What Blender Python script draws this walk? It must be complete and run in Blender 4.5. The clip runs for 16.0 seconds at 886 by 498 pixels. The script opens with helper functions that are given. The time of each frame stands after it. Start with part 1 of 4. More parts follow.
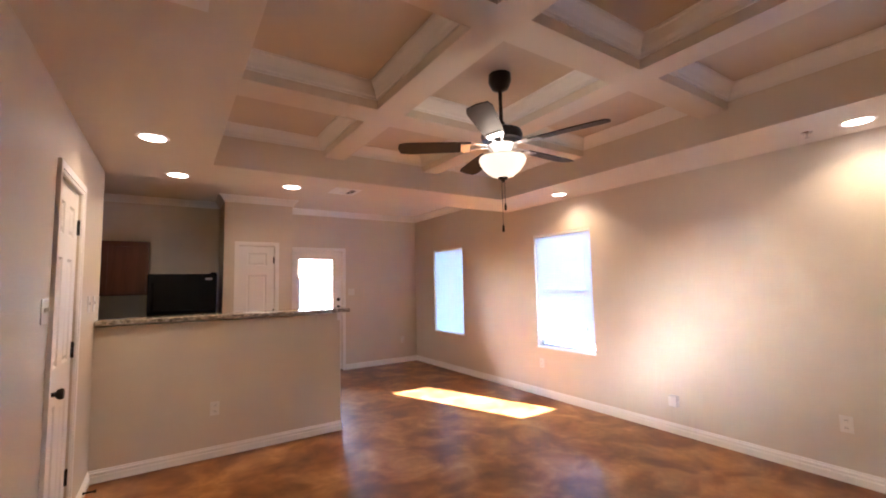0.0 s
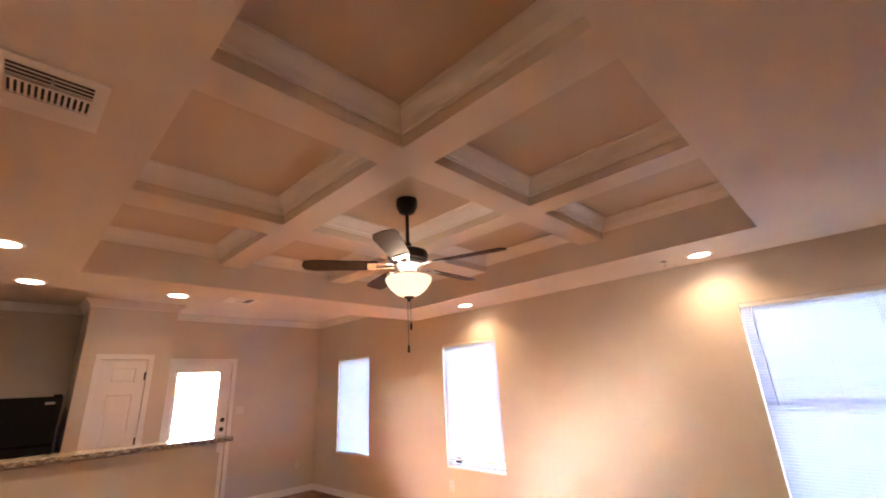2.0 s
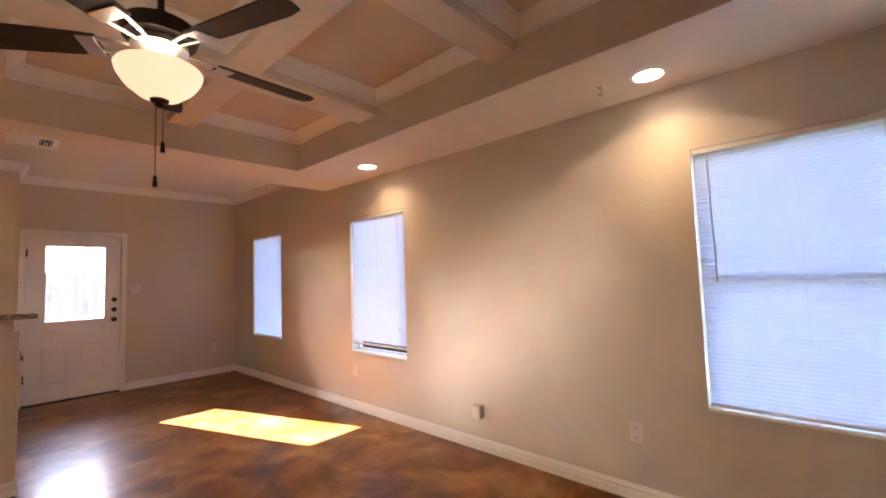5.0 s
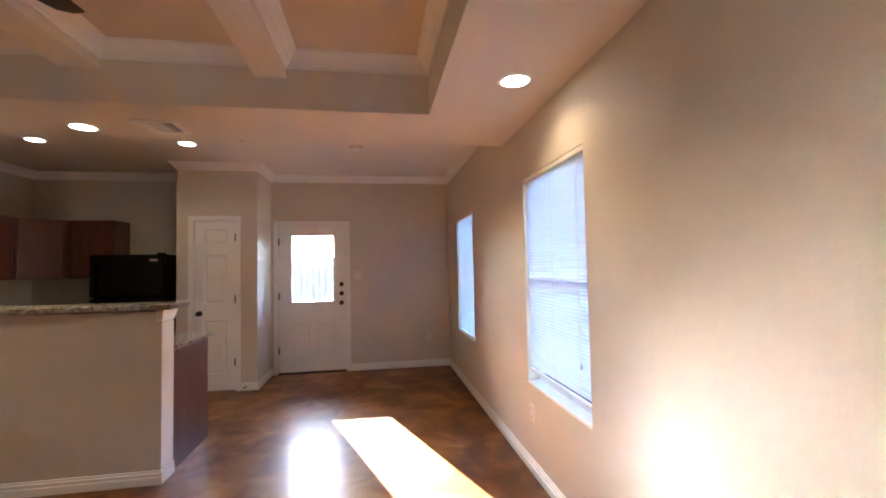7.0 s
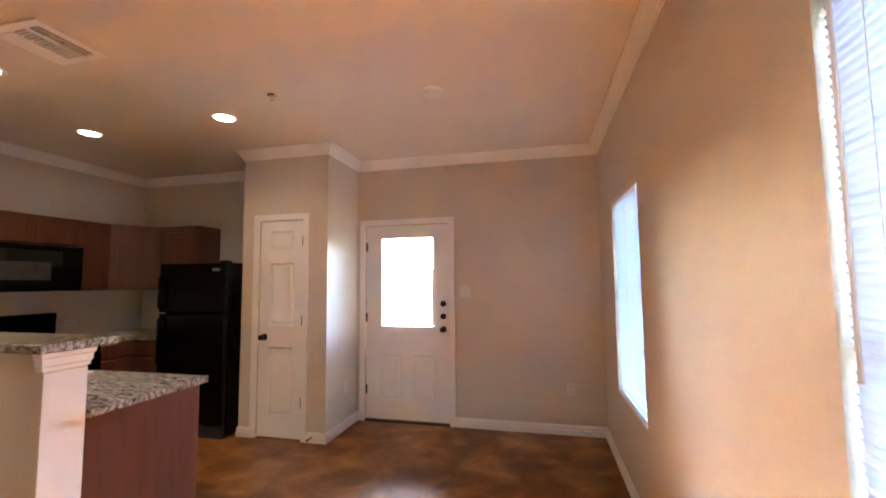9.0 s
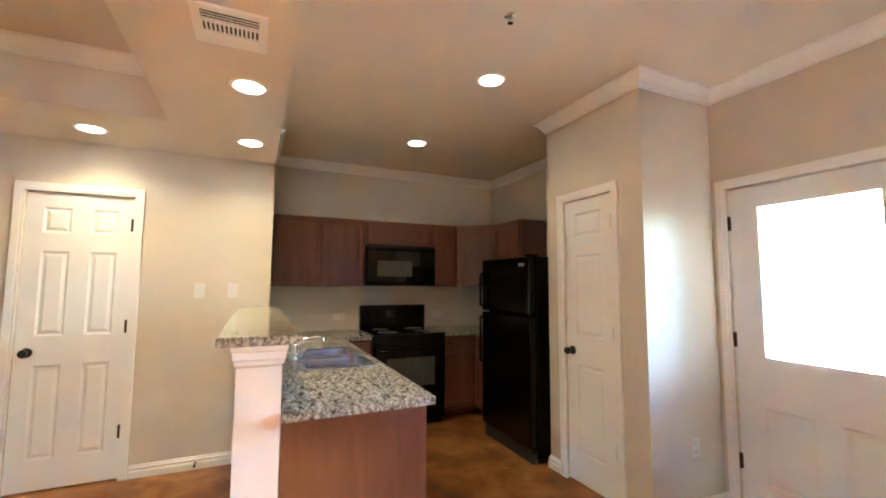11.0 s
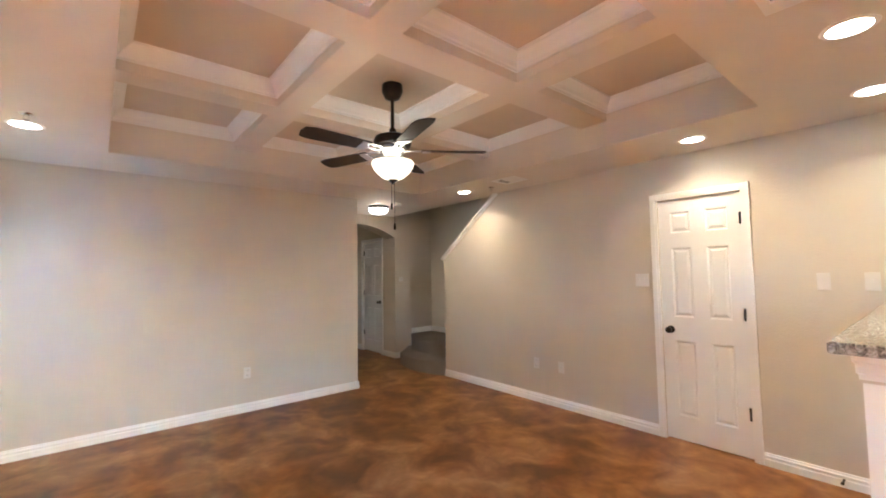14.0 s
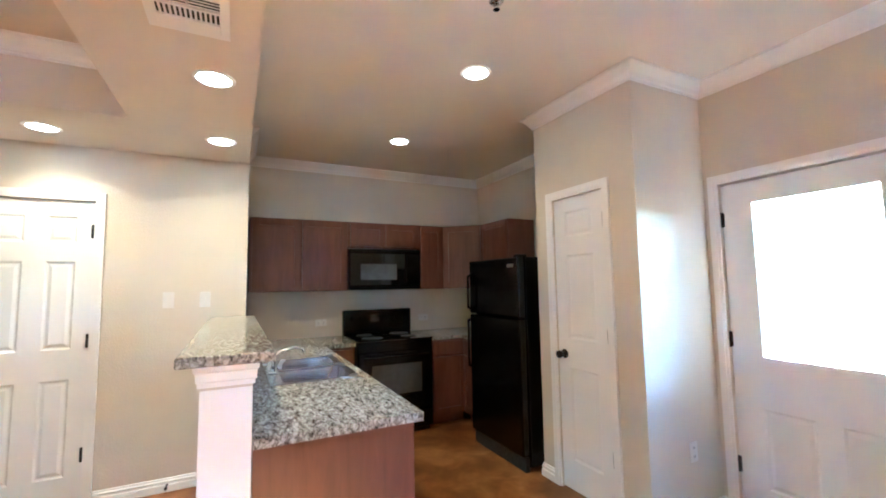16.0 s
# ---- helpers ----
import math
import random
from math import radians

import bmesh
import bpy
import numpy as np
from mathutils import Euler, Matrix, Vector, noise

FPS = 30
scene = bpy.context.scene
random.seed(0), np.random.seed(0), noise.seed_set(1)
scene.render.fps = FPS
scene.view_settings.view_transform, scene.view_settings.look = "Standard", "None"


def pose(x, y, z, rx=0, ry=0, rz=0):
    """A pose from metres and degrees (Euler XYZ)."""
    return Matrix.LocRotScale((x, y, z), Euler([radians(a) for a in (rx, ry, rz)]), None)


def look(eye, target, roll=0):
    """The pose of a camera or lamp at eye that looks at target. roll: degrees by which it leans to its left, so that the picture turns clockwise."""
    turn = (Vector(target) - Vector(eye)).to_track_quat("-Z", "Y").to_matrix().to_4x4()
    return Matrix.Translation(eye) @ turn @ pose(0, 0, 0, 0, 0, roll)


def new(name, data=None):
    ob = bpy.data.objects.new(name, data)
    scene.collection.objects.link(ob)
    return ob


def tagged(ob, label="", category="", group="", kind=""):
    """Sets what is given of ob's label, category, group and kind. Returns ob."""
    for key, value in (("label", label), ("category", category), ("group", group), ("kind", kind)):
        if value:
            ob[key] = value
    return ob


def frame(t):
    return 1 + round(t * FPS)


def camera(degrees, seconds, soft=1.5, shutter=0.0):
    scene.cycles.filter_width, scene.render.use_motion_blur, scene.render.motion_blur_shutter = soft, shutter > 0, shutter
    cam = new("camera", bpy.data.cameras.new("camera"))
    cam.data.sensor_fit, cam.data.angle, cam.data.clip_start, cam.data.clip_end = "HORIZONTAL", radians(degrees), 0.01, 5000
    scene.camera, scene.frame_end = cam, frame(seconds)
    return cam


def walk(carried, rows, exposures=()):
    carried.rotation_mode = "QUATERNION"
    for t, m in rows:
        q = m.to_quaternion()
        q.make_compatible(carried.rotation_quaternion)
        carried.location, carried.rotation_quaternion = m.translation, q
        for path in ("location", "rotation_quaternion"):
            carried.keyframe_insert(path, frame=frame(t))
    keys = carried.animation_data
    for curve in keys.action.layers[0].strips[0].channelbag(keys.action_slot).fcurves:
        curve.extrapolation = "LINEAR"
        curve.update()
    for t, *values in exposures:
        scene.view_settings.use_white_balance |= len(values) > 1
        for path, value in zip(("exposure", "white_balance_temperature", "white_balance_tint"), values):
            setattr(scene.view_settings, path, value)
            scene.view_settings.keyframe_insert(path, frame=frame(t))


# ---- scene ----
cam = camera(93.9, 16.0, soft=1.9)
PATH = [
    (0, (0.278, 0.279, 1.44), (1.371, 1.946, 1.609), -1.3),
    (0.5, (0.277, 0.287, 1.431), (1.601, 1.771, 1.642), -1.5),
    (1, (0.301, 0.256, 1.496), (1.696, 1.617, 1.943), -2.0),
    (1.5, (0.289, 0.229, 1.567), (1.657, 1.539, 2.211), -2.9),
    (2, (0.3, 0.244, 1.563), (1.671, 1.562, 2.183), -3.0),
    (2.5, (0.302, 0.296, 1.514), (1.747, 1.61, 1.947), -2.7),
    (3, (0.35, 0.333, 1.46), (1.926, 1.546, 1.675), -1.9),
    (5.5, (2.037, 0.358, 1.374), (3.403, 1.817, 1.448), -2.2),
    (6, (2.484, 0.588, 1.416), (3.481, 2.321, 1.45), -1.4),
    (6.5, (2.929, 0.892, 1.434), (3.572, 2.784, 1.498), -1.5),
    (7, (3.205, 1.33, 1.428), (3.525, 3.302, 1.515), -1.2),
    (7.5, (3.421, 1.76, 1.459), (3.57, 3.751, 1.579), -1.0),
    (8, (3.587, 2.225, 1.474), (3.557, 4.22, 1.607), -0.9),
    (8.2, (3.622, 2.408, 1.453), (3.536, 4.401, 1.591), -0.9),
    (10.3, (3.721, 4.24, 1.44), (2.403, 5.734, 1.615), 0.2),
    (10.5, (3.692, 4.332, 1.437), (2.244, 5.7, 1.613), 0.2),
    (11, (3.558, 4.53, 1.42), (1.742, 5.353, 1.585), 0.3),
    (11.5, (3.471, 4.614, 1.423), (1.481, 4.743, 1.578), 0.4),
    (12, (3.453, 4.692, 1.432), (1.527, 4.169, 1.564), -0.1),
    (12.5, (3.5, 4.682, 1.442), (1.813, 3.614, 1.558), -0.5),
    (13, (3.54, 4.671, 1.452), (2.123, 3.264, 1.552), -0.9),
    (13.5, (3.617, 4.629, 1.438), (2.375, 3.065, 1.546), -1.3),
    (14, (3.601, 4.653, 1.452), (2.323, 3.12, 1.566), -0.9),
    (14.5, (3.577, 4.66, 1.447), (2.07, 3.352, 1.589), -0.7),
    (15, (3.494, 4.682, 1.47), (1.644, 3.94, 1.636), -1.0),
    (15.5, (3.407, 4.612, 1.456), (1.416, 4.676, 1.633), -0.8),
    (16, (3.429, 4.585, 1.445), (1.644, 5.473, 1.61), -0.9),
]
EXPO = [(0.0, 6.6, 5700, 21), (1.0, 6.75, 6800, 31), (3.0, 6.4, 6700, 26), (5.5, 6.05, 6700, 21), (6.5, 6.25, 5500, 10),
        (7.0, 6.1, 5700, 12), (8.2, 6.3, 6200, 19), (10.5, 7.2, 5300, -3), (11.0, 7.1, 5450, -3), (11.5, 7.1, 5600, -2),
        (12.0, 7.35, 5300, 1), (12.5, 7.5, 4950, 2), (13.5, 7.25, 5050, 3), (14.5, 6.95, 5450, 5), (15.0, 7.1, 5000, -1),
        (15.5, 7.55, 4750, -2), (16.0, 7.4, 4600, -4)]
walk(cam, [(t, look(eye, target, roll)) for t, eye, target, roll in PATH], EXPO)

# ---------- world, sun, exposure ----------
SUN_DIR = Vector((0.367, -1.0, -0.505)).normalized()
world = bpy.data.worlds.new("sky")
scene.world = world
world.use_nodes = True
wn = world.node_tree
sky = wn.nodes.new("ShaderNodeTexSky")
sky.sky_type = "NISHITA"
sky.sun_disc = False
sky.sun_elevation = math.asin(-SUN_DIR.z)
sky.sun_rotation = math.atan2(-SUN_DIR.x, -SUN_DIR.y)
wn.links.new(sky.outputs[0], wn.nodes["Background"].inputs[0])
wn.nodes["Background"].inputs[1].default_value = 0.11
scene.cycles.caustics_reflective = True
scene.cycles.blur_glossy = 0.0
scene.cycles.sample_clamp_indirect = 0.0
sun_data = bpy.data.lights.new("sun", "SUN")
sun_data.energy, sun_data.angle, sun_data.color = 2.7, radians(0.5), (1.0, 0.90, 0.76)
sun = new("sun", sun_data)
sun.matrix_world = look((0, 20, 12), Vector((0, 20, 12)) + SUN_DIR)

# plan, metres
XW, YB, XC, YS = 4.26, 7.35, -0.215, -0.178      # window wall, garden wall, stair wall, south wall
ZS, ZN = 2.434, 2.75                            # dropped ceiling, dining and kitchen ceiling
YE = 4.652                                       # edge of the dropped ceiling
XK = -1.10                                      # kitchen's west wall
TX0, TX1, TY0, TY1, ZB, ZT = 0.53, 3.562, 0.535, 3.995, 2.630, 2.785   # coffered tray
WIN = [(-0.032, 0.862), (3.288, 4.168), (5.776, 6.660)]
WZ0, WZ1 = 0.600, 2.05


# ---------- materials ----------
def nodes_of(name):
    m = bpy.data.materials.new(name)
    m.use_nodes = True
    return m, m.node_tree, m.node_tree.nodes["Principled BSDF"]


def noise_node(nt, scale, detail=4.0, rough=0.55, dist=0.0, stretch=None):
    tc = nt.nodes.new("ShaderNodeTexCoord")
    n = nt.nodes.new("ShaderNodeTexNoise")
    n.inputs["Scale"].default_value = scale
    n.inputs["Detail"].default_value = detail
    n.inputs["Roughness"].default_value = rough
    n.inputs["Distortion"].default_value = dist
    if stretch:
        mp = nt.nodes.new("ShaderNodeMapping")
        mp.inputs["Scale"].default_value = stretch
        nt.links.new(tc.outputs["Object"], mp.inputs[0])
        nt.links.new(mp.outputs[0], n.inputs["Vector"])
    else:
        nt.links.new(tc.outputs["Object"], n.inputs["Vector"])
    return n


def ramp(nt, src, stops):
    r = nt.nodes.new("ShaderNodeValToRGB")
    e = r.color_ramp.elements
    while len(e) < len(stops):
        e.new(0.5)
    for k, (p, c) in zip(e, stops):
        k.position, k.color = p, (*c, 1)
    nt.links.new(src, r.inputs[0])
    return r


def bump(nt, bsdf, src, strength, dist):
    b = nt.nodes.new("ShaderNodeBump")
    b.inputs["Strength"].default_value = strength
    b.inputs["Distance"].default_value = dist
    nt.links.new(src, b.inputs["Height"])
    nt.links.new(b.outputs[0], bsdf.inputs["Normal"])


def paint(name, col, var=0.05, rough=0.5, grain=70, relief=0.25, dist=0.004):
    m, nt, b = nodes_of(name)
    n = noise_node(nt, 1.7, 5)
    lo, hi = [tuple(c * (1 + s * var) for c in col) for s in (-1, 1)]
    nt.links.new(ramp(nt, n.outputs[0], [(0.3, lo), (0.7, hi)]).outputs[0], b.inputs["Base Color"])
    b.inputs["Roughness"].default_value = rough
    g = noise_node(nt, grain, 3, 0.5, 0.4)
    bump(nt, b, ramp(nt, g.outputs[0], [(0.42, (0, 0, 0)), (0.62, (1, 1, 1))]).outputs[0], relief, dist)
    return m


def plain(name, col, rough=0.4, metal=0.0, var=0.12, scale=14.0):
    m, nt, b = nodes_of(name)
    n = noise_node(nt, scale, 4)
    lo, hi = [tuple(min(1, c * (1 + s * var)) for c in col) for s in (-1, 1)]
    nt.links.new(ramp(nt, n.outputs[0], [(0.3, lo), (0.7, hi)]).outputs[0], b.inputs["Base Color"])
    n2 = noise_node(nt, scale * 5, 3)
    r = ramp(nt, n2.outputs[0], [(0.3, (rough * 0.85,) * 3), (0.7, (min(1, rough * 1.2),) * 3)])
    nt.links.new(r.outputs[0], b.inputs["Roughness"])
    b.inputs["Metallic"].default_value = metal
    return m


def emitter(name, col, strength):
    m, nt, b = nodes_of(name)
    b.inputs["Base Color"].default_value = (0.8, 0.8, 0.8, 1)
    b.inputs["Emission Color"].default_value = (*col, 1)
    b.inputs["Emission Strength"].default_value = strength
    return m


def stained_floor():
    """Acid-stained concrete: drifting swirls of tan and umber under a clear sealer."""
    m, nt, b = nodes_of("stained_concrete")
    warp = noise_node(nt, 1.1, 3.0, 0.5, 0.0)
    big = noise_node(nt, 2.9, 4.0, 0.5, 0.5)
    tc = nt.nodes.new("ShaderNodeTexCoord")
    shift = nt.nodes.new("ShaderNodeMixRGB")
    shift.blend_type = "ADD"
    shift.inputs[0].default_value = 0.3
    nt.links.new(tc.outputs["Object"], shift.inputs[1])
    nt.links.new(warp.outputs["Color"], shift.inputs[2])
    nt.links.new(shift.outputs[0], big.inputs["Vector"])
    c1 = ramp(nt, big.outputs[0], [(0.30, (0.105, 0.036, 0.010)), (0.43, (0.175, 0.064, 0.016)), (0.51, (0.235, 0.096, 0.027)),
                                   (0.60, (0.30, 0.135, 0.042)), (0.72, (0.42, 0.215, 0.080))])
    fine = noise_node(nt, 7, 5, 0.6, 0.6)
    c2 = ramp(nt, fine.outputs[0], [(0.3, (0.74, 0.71, 0.68)), (0.7, (1.14, 1.14, 1.14))])
    mix = nt.nodes.new("ShaderNodeMixRGB")
    mix.blend_type = "MULTIPLY"
    mix.inputs[0].default_value = 0.8
    nt.links.new(c1.outputs[0], mix.inputs[1])
    nt.links.new(c2.outputs[0], mix.inputs[2])
    nt.links.new(mix.outputs[0], b.inputs["Base Color"])
    b.inputs["Roughness"].default_value = 0.36
    b.inputs["Specular IOR Level"].default_value = 0.16
    rn = noise_node(nt, 4, 5)
    nt.links.new(ramp(nt, rn.outputs[0], [(0.3, (0.15,) * 3), (0.7, (0.19,) * 3)]).outputs[0], b.inputs["Coat Roughness"])
    b.inputs["Coat Weight"].default_value = 0.21
    b.inputs["Coat IOR"].default_value = 1.45
    wv = noise_node(nt, 3.0, 3)
    bump(nt, b, wv.outputs[0], 0.012, 0.01)
    return m


def granite():
    m, nt, b = nodes_of("granite")
    n = noise_node(nt, 33, 6, 0.7, 0.6, (0.8, 2.0, 1.6))
    c = ramp(nt, n.outputs[0], [(0.35, (0.035, 0.029, 0.024)), (0.44, (0.17, 0.15, 0.125)), (0.52, (0.32, 0.29, 0.25)), (0.63, (0.54, 0.51, 0.46))])
    nt.links.new(c.outputs[0], b.inputs["Base Color"])
    b.inputs["Roughness"].default_value = 0.13
    return m


def wood(name, lo, hi, stretch, rough=0.35):
    m, nt, b = nodes_of(name)
    n = noise_node(nt, 6, 6, 0.6, 0.8, stretch)
    nt.links.new(ramp(nt, n.outputs[0], [(0.3, lo), (0.7, hi)]).outputs[0], b.inputs["Base Color"])
    b.inputs["Roughness"].default_value = rough
    bump(nt, b, n.outputs[0], 0.08, 0.003)
    return m


def slat_material():
    m, nt, b = nodes_of("blind_vinyl")
    b.inputs["Base Color"].default_value = (0.84, 0.85, 0.90, 1)
    b.inputs["Roughness"].default_value = 0.45
    t = nt.nodes.new("ShaderNodeBsdfTranslucent")
    t.inputs[0].default_value = (0.76, 0.81, 0.95, 1)
    mx = nt.nodes.new("ShaderNodeMixShader")
    mx.inputs[0].default_value = 0.36
    nt.links.new(b.outputs[0], mx.inputs[1])
    nt.links.new(t.outputs[0], mx.inputs[2])
    nt.links.new(mx.outputs[0], nt.nodes["Material Output"].inputs[0])
    return m


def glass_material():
    m, nt, b = nodes_of("tinted_glass")
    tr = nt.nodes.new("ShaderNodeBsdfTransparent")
    # this tint is put in to darken the overbright outdoors
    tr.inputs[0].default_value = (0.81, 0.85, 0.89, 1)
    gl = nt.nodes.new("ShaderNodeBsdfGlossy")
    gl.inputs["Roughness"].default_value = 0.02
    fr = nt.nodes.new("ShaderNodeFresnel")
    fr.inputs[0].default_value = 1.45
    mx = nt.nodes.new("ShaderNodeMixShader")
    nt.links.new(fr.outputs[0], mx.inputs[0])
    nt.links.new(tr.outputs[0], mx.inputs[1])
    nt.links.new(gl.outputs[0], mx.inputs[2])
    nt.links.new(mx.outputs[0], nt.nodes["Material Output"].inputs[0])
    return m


WALL = paint("beige_wall_paint", (0.635, 0.567, 0.468), 0.03, 0.55, 90, 0.24, 0.003)
CEIL = paint("beige_ceiling_paint", (0.72, 0.645, 0.55), 0.03, 0.7, 80, 0.15, 0.003)
COFFER = paint("tan_coffer_paint", (0.61, 0.515, 0.405), 0.04, 0.7, 80, 0.15, 0.003)
TRIM = paint("white_trim_paint", (0.84, 0.82, 0.79), 0.03, 0.35, 25, 0.05, 0.002)
DOORP = paint("white_door_paint", (0.82, 0.81, 0.79), 0.02, 0.35, 40, 0.05, 0.002)
FLOOR = stained_floor()
GRANITE = granite()
CAB = wood("cherry_stained_wood", (0.088, 0.029, 0.017), (0.145, 0.052, 0.030), (2.2, 2.2, 0.25), 0.3)
BLADE = wood("walnut_blade", (0.010, 0.006, 0.005), (0.026, 0.015, 0.011), (2, 2, 2), 0.6)
BLACK = plain("black_appliance", (0.0015, 0.0015, 0.0017), 0.22)
BLACK.node_tree.nodes["Principled BSDF"].inputs["Specular IOR Level"].default_value = 0.25
BLACKG = plain("black_glass", (0.008, 0.008, 0.009), 0.06)
GREYG = plain("grey_oven_glass", (0.07, 0.068, 0.065), 0.15)
BRONZE = plain("oil_rubbed_bronze", (0.025, 0.020, 0.017), 0.35, 0.7)
SINK_STEEL = plain("sink_steel", (0.62, 0.62, 0.63), 0.25, 1.0, 0.02, 0.6)
STEEL = plain("brushed_steel", (0.62, 0.62, 0.63), 0.33, 1.0, 0.02, 0.6)
CHROME = plain("chrome", (0.75, 0.75, 0.75), 0.08, 1.0, 0.03)
WPLAST = plain("white_plastic", (0.72, 0.69, 0.64), 0.4, 0.0, 0.03)
GPLAST = plain("grey_plastic", (0.45, 0.44, 0.42), 0.45)
# near-black for real dark parts and for painted shade in openings
DARK = plain("dark_parts_and_shade", (0.02, 0.02, 0.02), 0.8)
CARPET = paint("taupe_carpet", (0.36, 0.29, 0.24), 0.15, 0.95, 220, 1.0, 0.01)
SLAT = slat_material()
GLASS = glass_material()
LAMP = emitter("lamp_disc", (1.0, 0.86, 0.66), 0.4)
BOWL = emitter("lit_frosted_glass", (1.0, 0.78, 0.48), 0.015)
HALLB = emitter("lit_hall_glass", (1.0, 0.82, 0.60), 0.32)
VINYL = plain("white_vinyl", (0.8, 0.81, 0.82), 0.35, 0.0, 0.03)
GRASS = paint("grass", (0.10, 0.16, 0.045), 0.4, 0.9, 90, 1.0, 0.02)
FENCE = wood("weathered_cedar", (0.055, 0.048, 0.042), (0.10, 0.088, 0.078), (4, 4, 0.5), 0.8)
STONE = paint("pale_concrete", (0.45, 0.43, 0.40), 0.1, 0.9, 120, 0.4, 0.003)
RUBBER = plain("dark_rubber", (0.03, 0.025, 0.022), 0.7)


# ---------- building helpers ----------
def add_box(bm, x0, x1, y0, y1, z0, z1, bev=0.0):
    v = [bm.verts.new((x, y, z)) for z in (z0, z1) for x, y in ((x0, y0), (x1, y0), (x1, y1), (x0, y1))]
    fs = [bm.faces.new([v[i] for i in f]) for f in ((3, 2, 1, 0), (4, 5, 6, 7), (0, 1, 5, 4), (1, 2, 6, 5), (2, 3, 7, 6), (3, 0, 4, 7))]
    if bev:
        es = list({e for f in fs for e in f.edges})
        bmesh.ops.bevel(bm, geom=es, offset=bev, segments=2, affect="EDGES", profile=0.5)
    return bm


def box(x0, x1, y0, y1, z0, z1, bev=0.0):
    return add_box(bmesh.new(), x0, x1, y0, y1, z0, z1, bev)


def add_cyl(bm, r0, r1, depth, m, seg=20):
    bmesh.ops.create_cone(bm, cap_ends=True, segments=seg, radius1=r0, radius2=r1, depth=depth, matrix=m)
    return bm


def lathe(prof, seg=32, m=None):
    """A turned shape from (radius, z) pairs."""
    bm = bmesh.new()
    rings = []
    for r, z in prof:
        rings.append([bm.verts.new((r * math.cos(2 * math.pi * i / seg), r * math.sin(2 * math.pi * i / seg), z)) for i in range(seg)])
    for a, b in zip(rings, rings[1:]):
        for i in range(seg):
            bm.faces.new((a[i], a[(i + 1) % seg], b[(i + 1) % seg], b[i]))
    bmesh.ops.remove_doubles(bm, verts=bm.verts, dist=1e-5)
    bmesh.ops.recalc_face_normals(bm, faces=bm.faces)
    if m:
        bm.transform(m)
    return bm


def mesh_of(name, bm, material, smooth=False):
    me = bpy.data.meshes.new(name)
    bmesh.ops.recalc_face_normals(bm, faces=bm.faces)
    bm.to_mesh(me)
    bm.free()
    me.materials.append(material)
    if smooth:
        for p in me.polygons:
            p.use_smooth = True
        me.set_sharp_from_angle(angle=radians(40))
    return me


def part(name, bm, material, parent=None, label="", smooth=False):
    ob = new(name, mesh_of(name, bm, material, smooth))
    if parent:
        ob.parent = parent
    if label:
        ob["label"] = label
    return ob


def thing(name, label, category, group="", m=None):
    e = new(name)
    e.empty_display_size = 0.1
    if m:
        e.matrix_basis = m
    return tagged(e, label, category, group)


def structure(name, bm, material, label, category, smooth=False):
    return tagged(part(name, bm, material, None, "", smooth), label, category, "", "structure")


def wall_boxes(bm, axis, lo, hi, a0, a1, z0, z1, holes=()):
    """A wall with rectangular holes (b0, b1, z0, z1), running along axis, its thickness from lo to hi."""
    cuts = sorted({a0, a1, *[h[0] for h in holes], *[h[1] for h in holes]})
    for p, q in zip(cuts, cuts[1:]):
        spans = sorted((h[2], h[3]) for h in holes if h[0] < q - 1e-6 and h[1] > p + 1e-6)
        z = z0
        for s0, s1 in spans + [(z1, z1)]:
            if s0 > z + 1e-6:
                if axis == "x":
                    add_box(bm, p, q, lo, hi, z, s0)
                else:
                    add_box(bm, lo, hi, p, q, z, s0)
            z = max(z, s1)
    bmesh.ops.remove_doubles(bm, verts=bm.verts, dist=1e-5)
    return bm


def sweep(path, profile, closed=False):
    """Runs a profile (out, z) along a level path of (x, y); out goes to the left of the way. Corners are mitred."""
    bm = bmesh.new()
    n = len(path)
    rings = []
    for i, p in enumerate(path):
        p = Vector(p)
        d0 = (p - Vector(path[i - 1])).normalized() if (closed or i) else None
        d1 = (Vector(path[(i + 1) % n]) - p).normalized() if (closed or i < n - 1) else None
        d0, d1 = d0 or d1, d1 or d0
        n0, n1 = Vector((-d0.y, d0.x)), Vector((-d1.y, d1.x))
        mv = n0 + n1
        mv = mv / max(mv.dot(n0), 0.2)
        rings.append([bm.verts.new((p.x + mv.x * o, p.y + mv.y * o, z)) for o, z in profile])
    k = len(profile)
    for i in range(n if closed else n - 1):
        a, b = rings[i], rings[(i + 1) % n]
        for j in range(k):
            bm.faces.new((a[j], b[j], b[(j + 1) % k], a[(j + 1) % k]))
    if not closed:
        bm.faces.new(rings[0][::-1])
        bm.faces.new(rings[-1])
    return bm


def base_profile(z=0.0):
    return [(0.0, z), (0.016, z), (0.016, z + 0.048), (0.011, z + 0.053), (0.011, z + 0.064), (0.014, z + 0.067), (0.014, z + 0.074), (0.008, z + 0.080), (0.006, z + 0.092), (0.0, z + 0.094)]


def crown_profile(z, s=1.0, wide=1.0):
    pts = [(0, -0.095), (0.010, -0.095), (0.012, -0.082), (0.020, -0.076), (0.030, -0.055), (0.052, -0.030), (0.062, -0.018), (0.072, -0.014), (0.075, 0), (0, 0)]
    return [(o * s * wide, z + h * s) for o, h in pts]


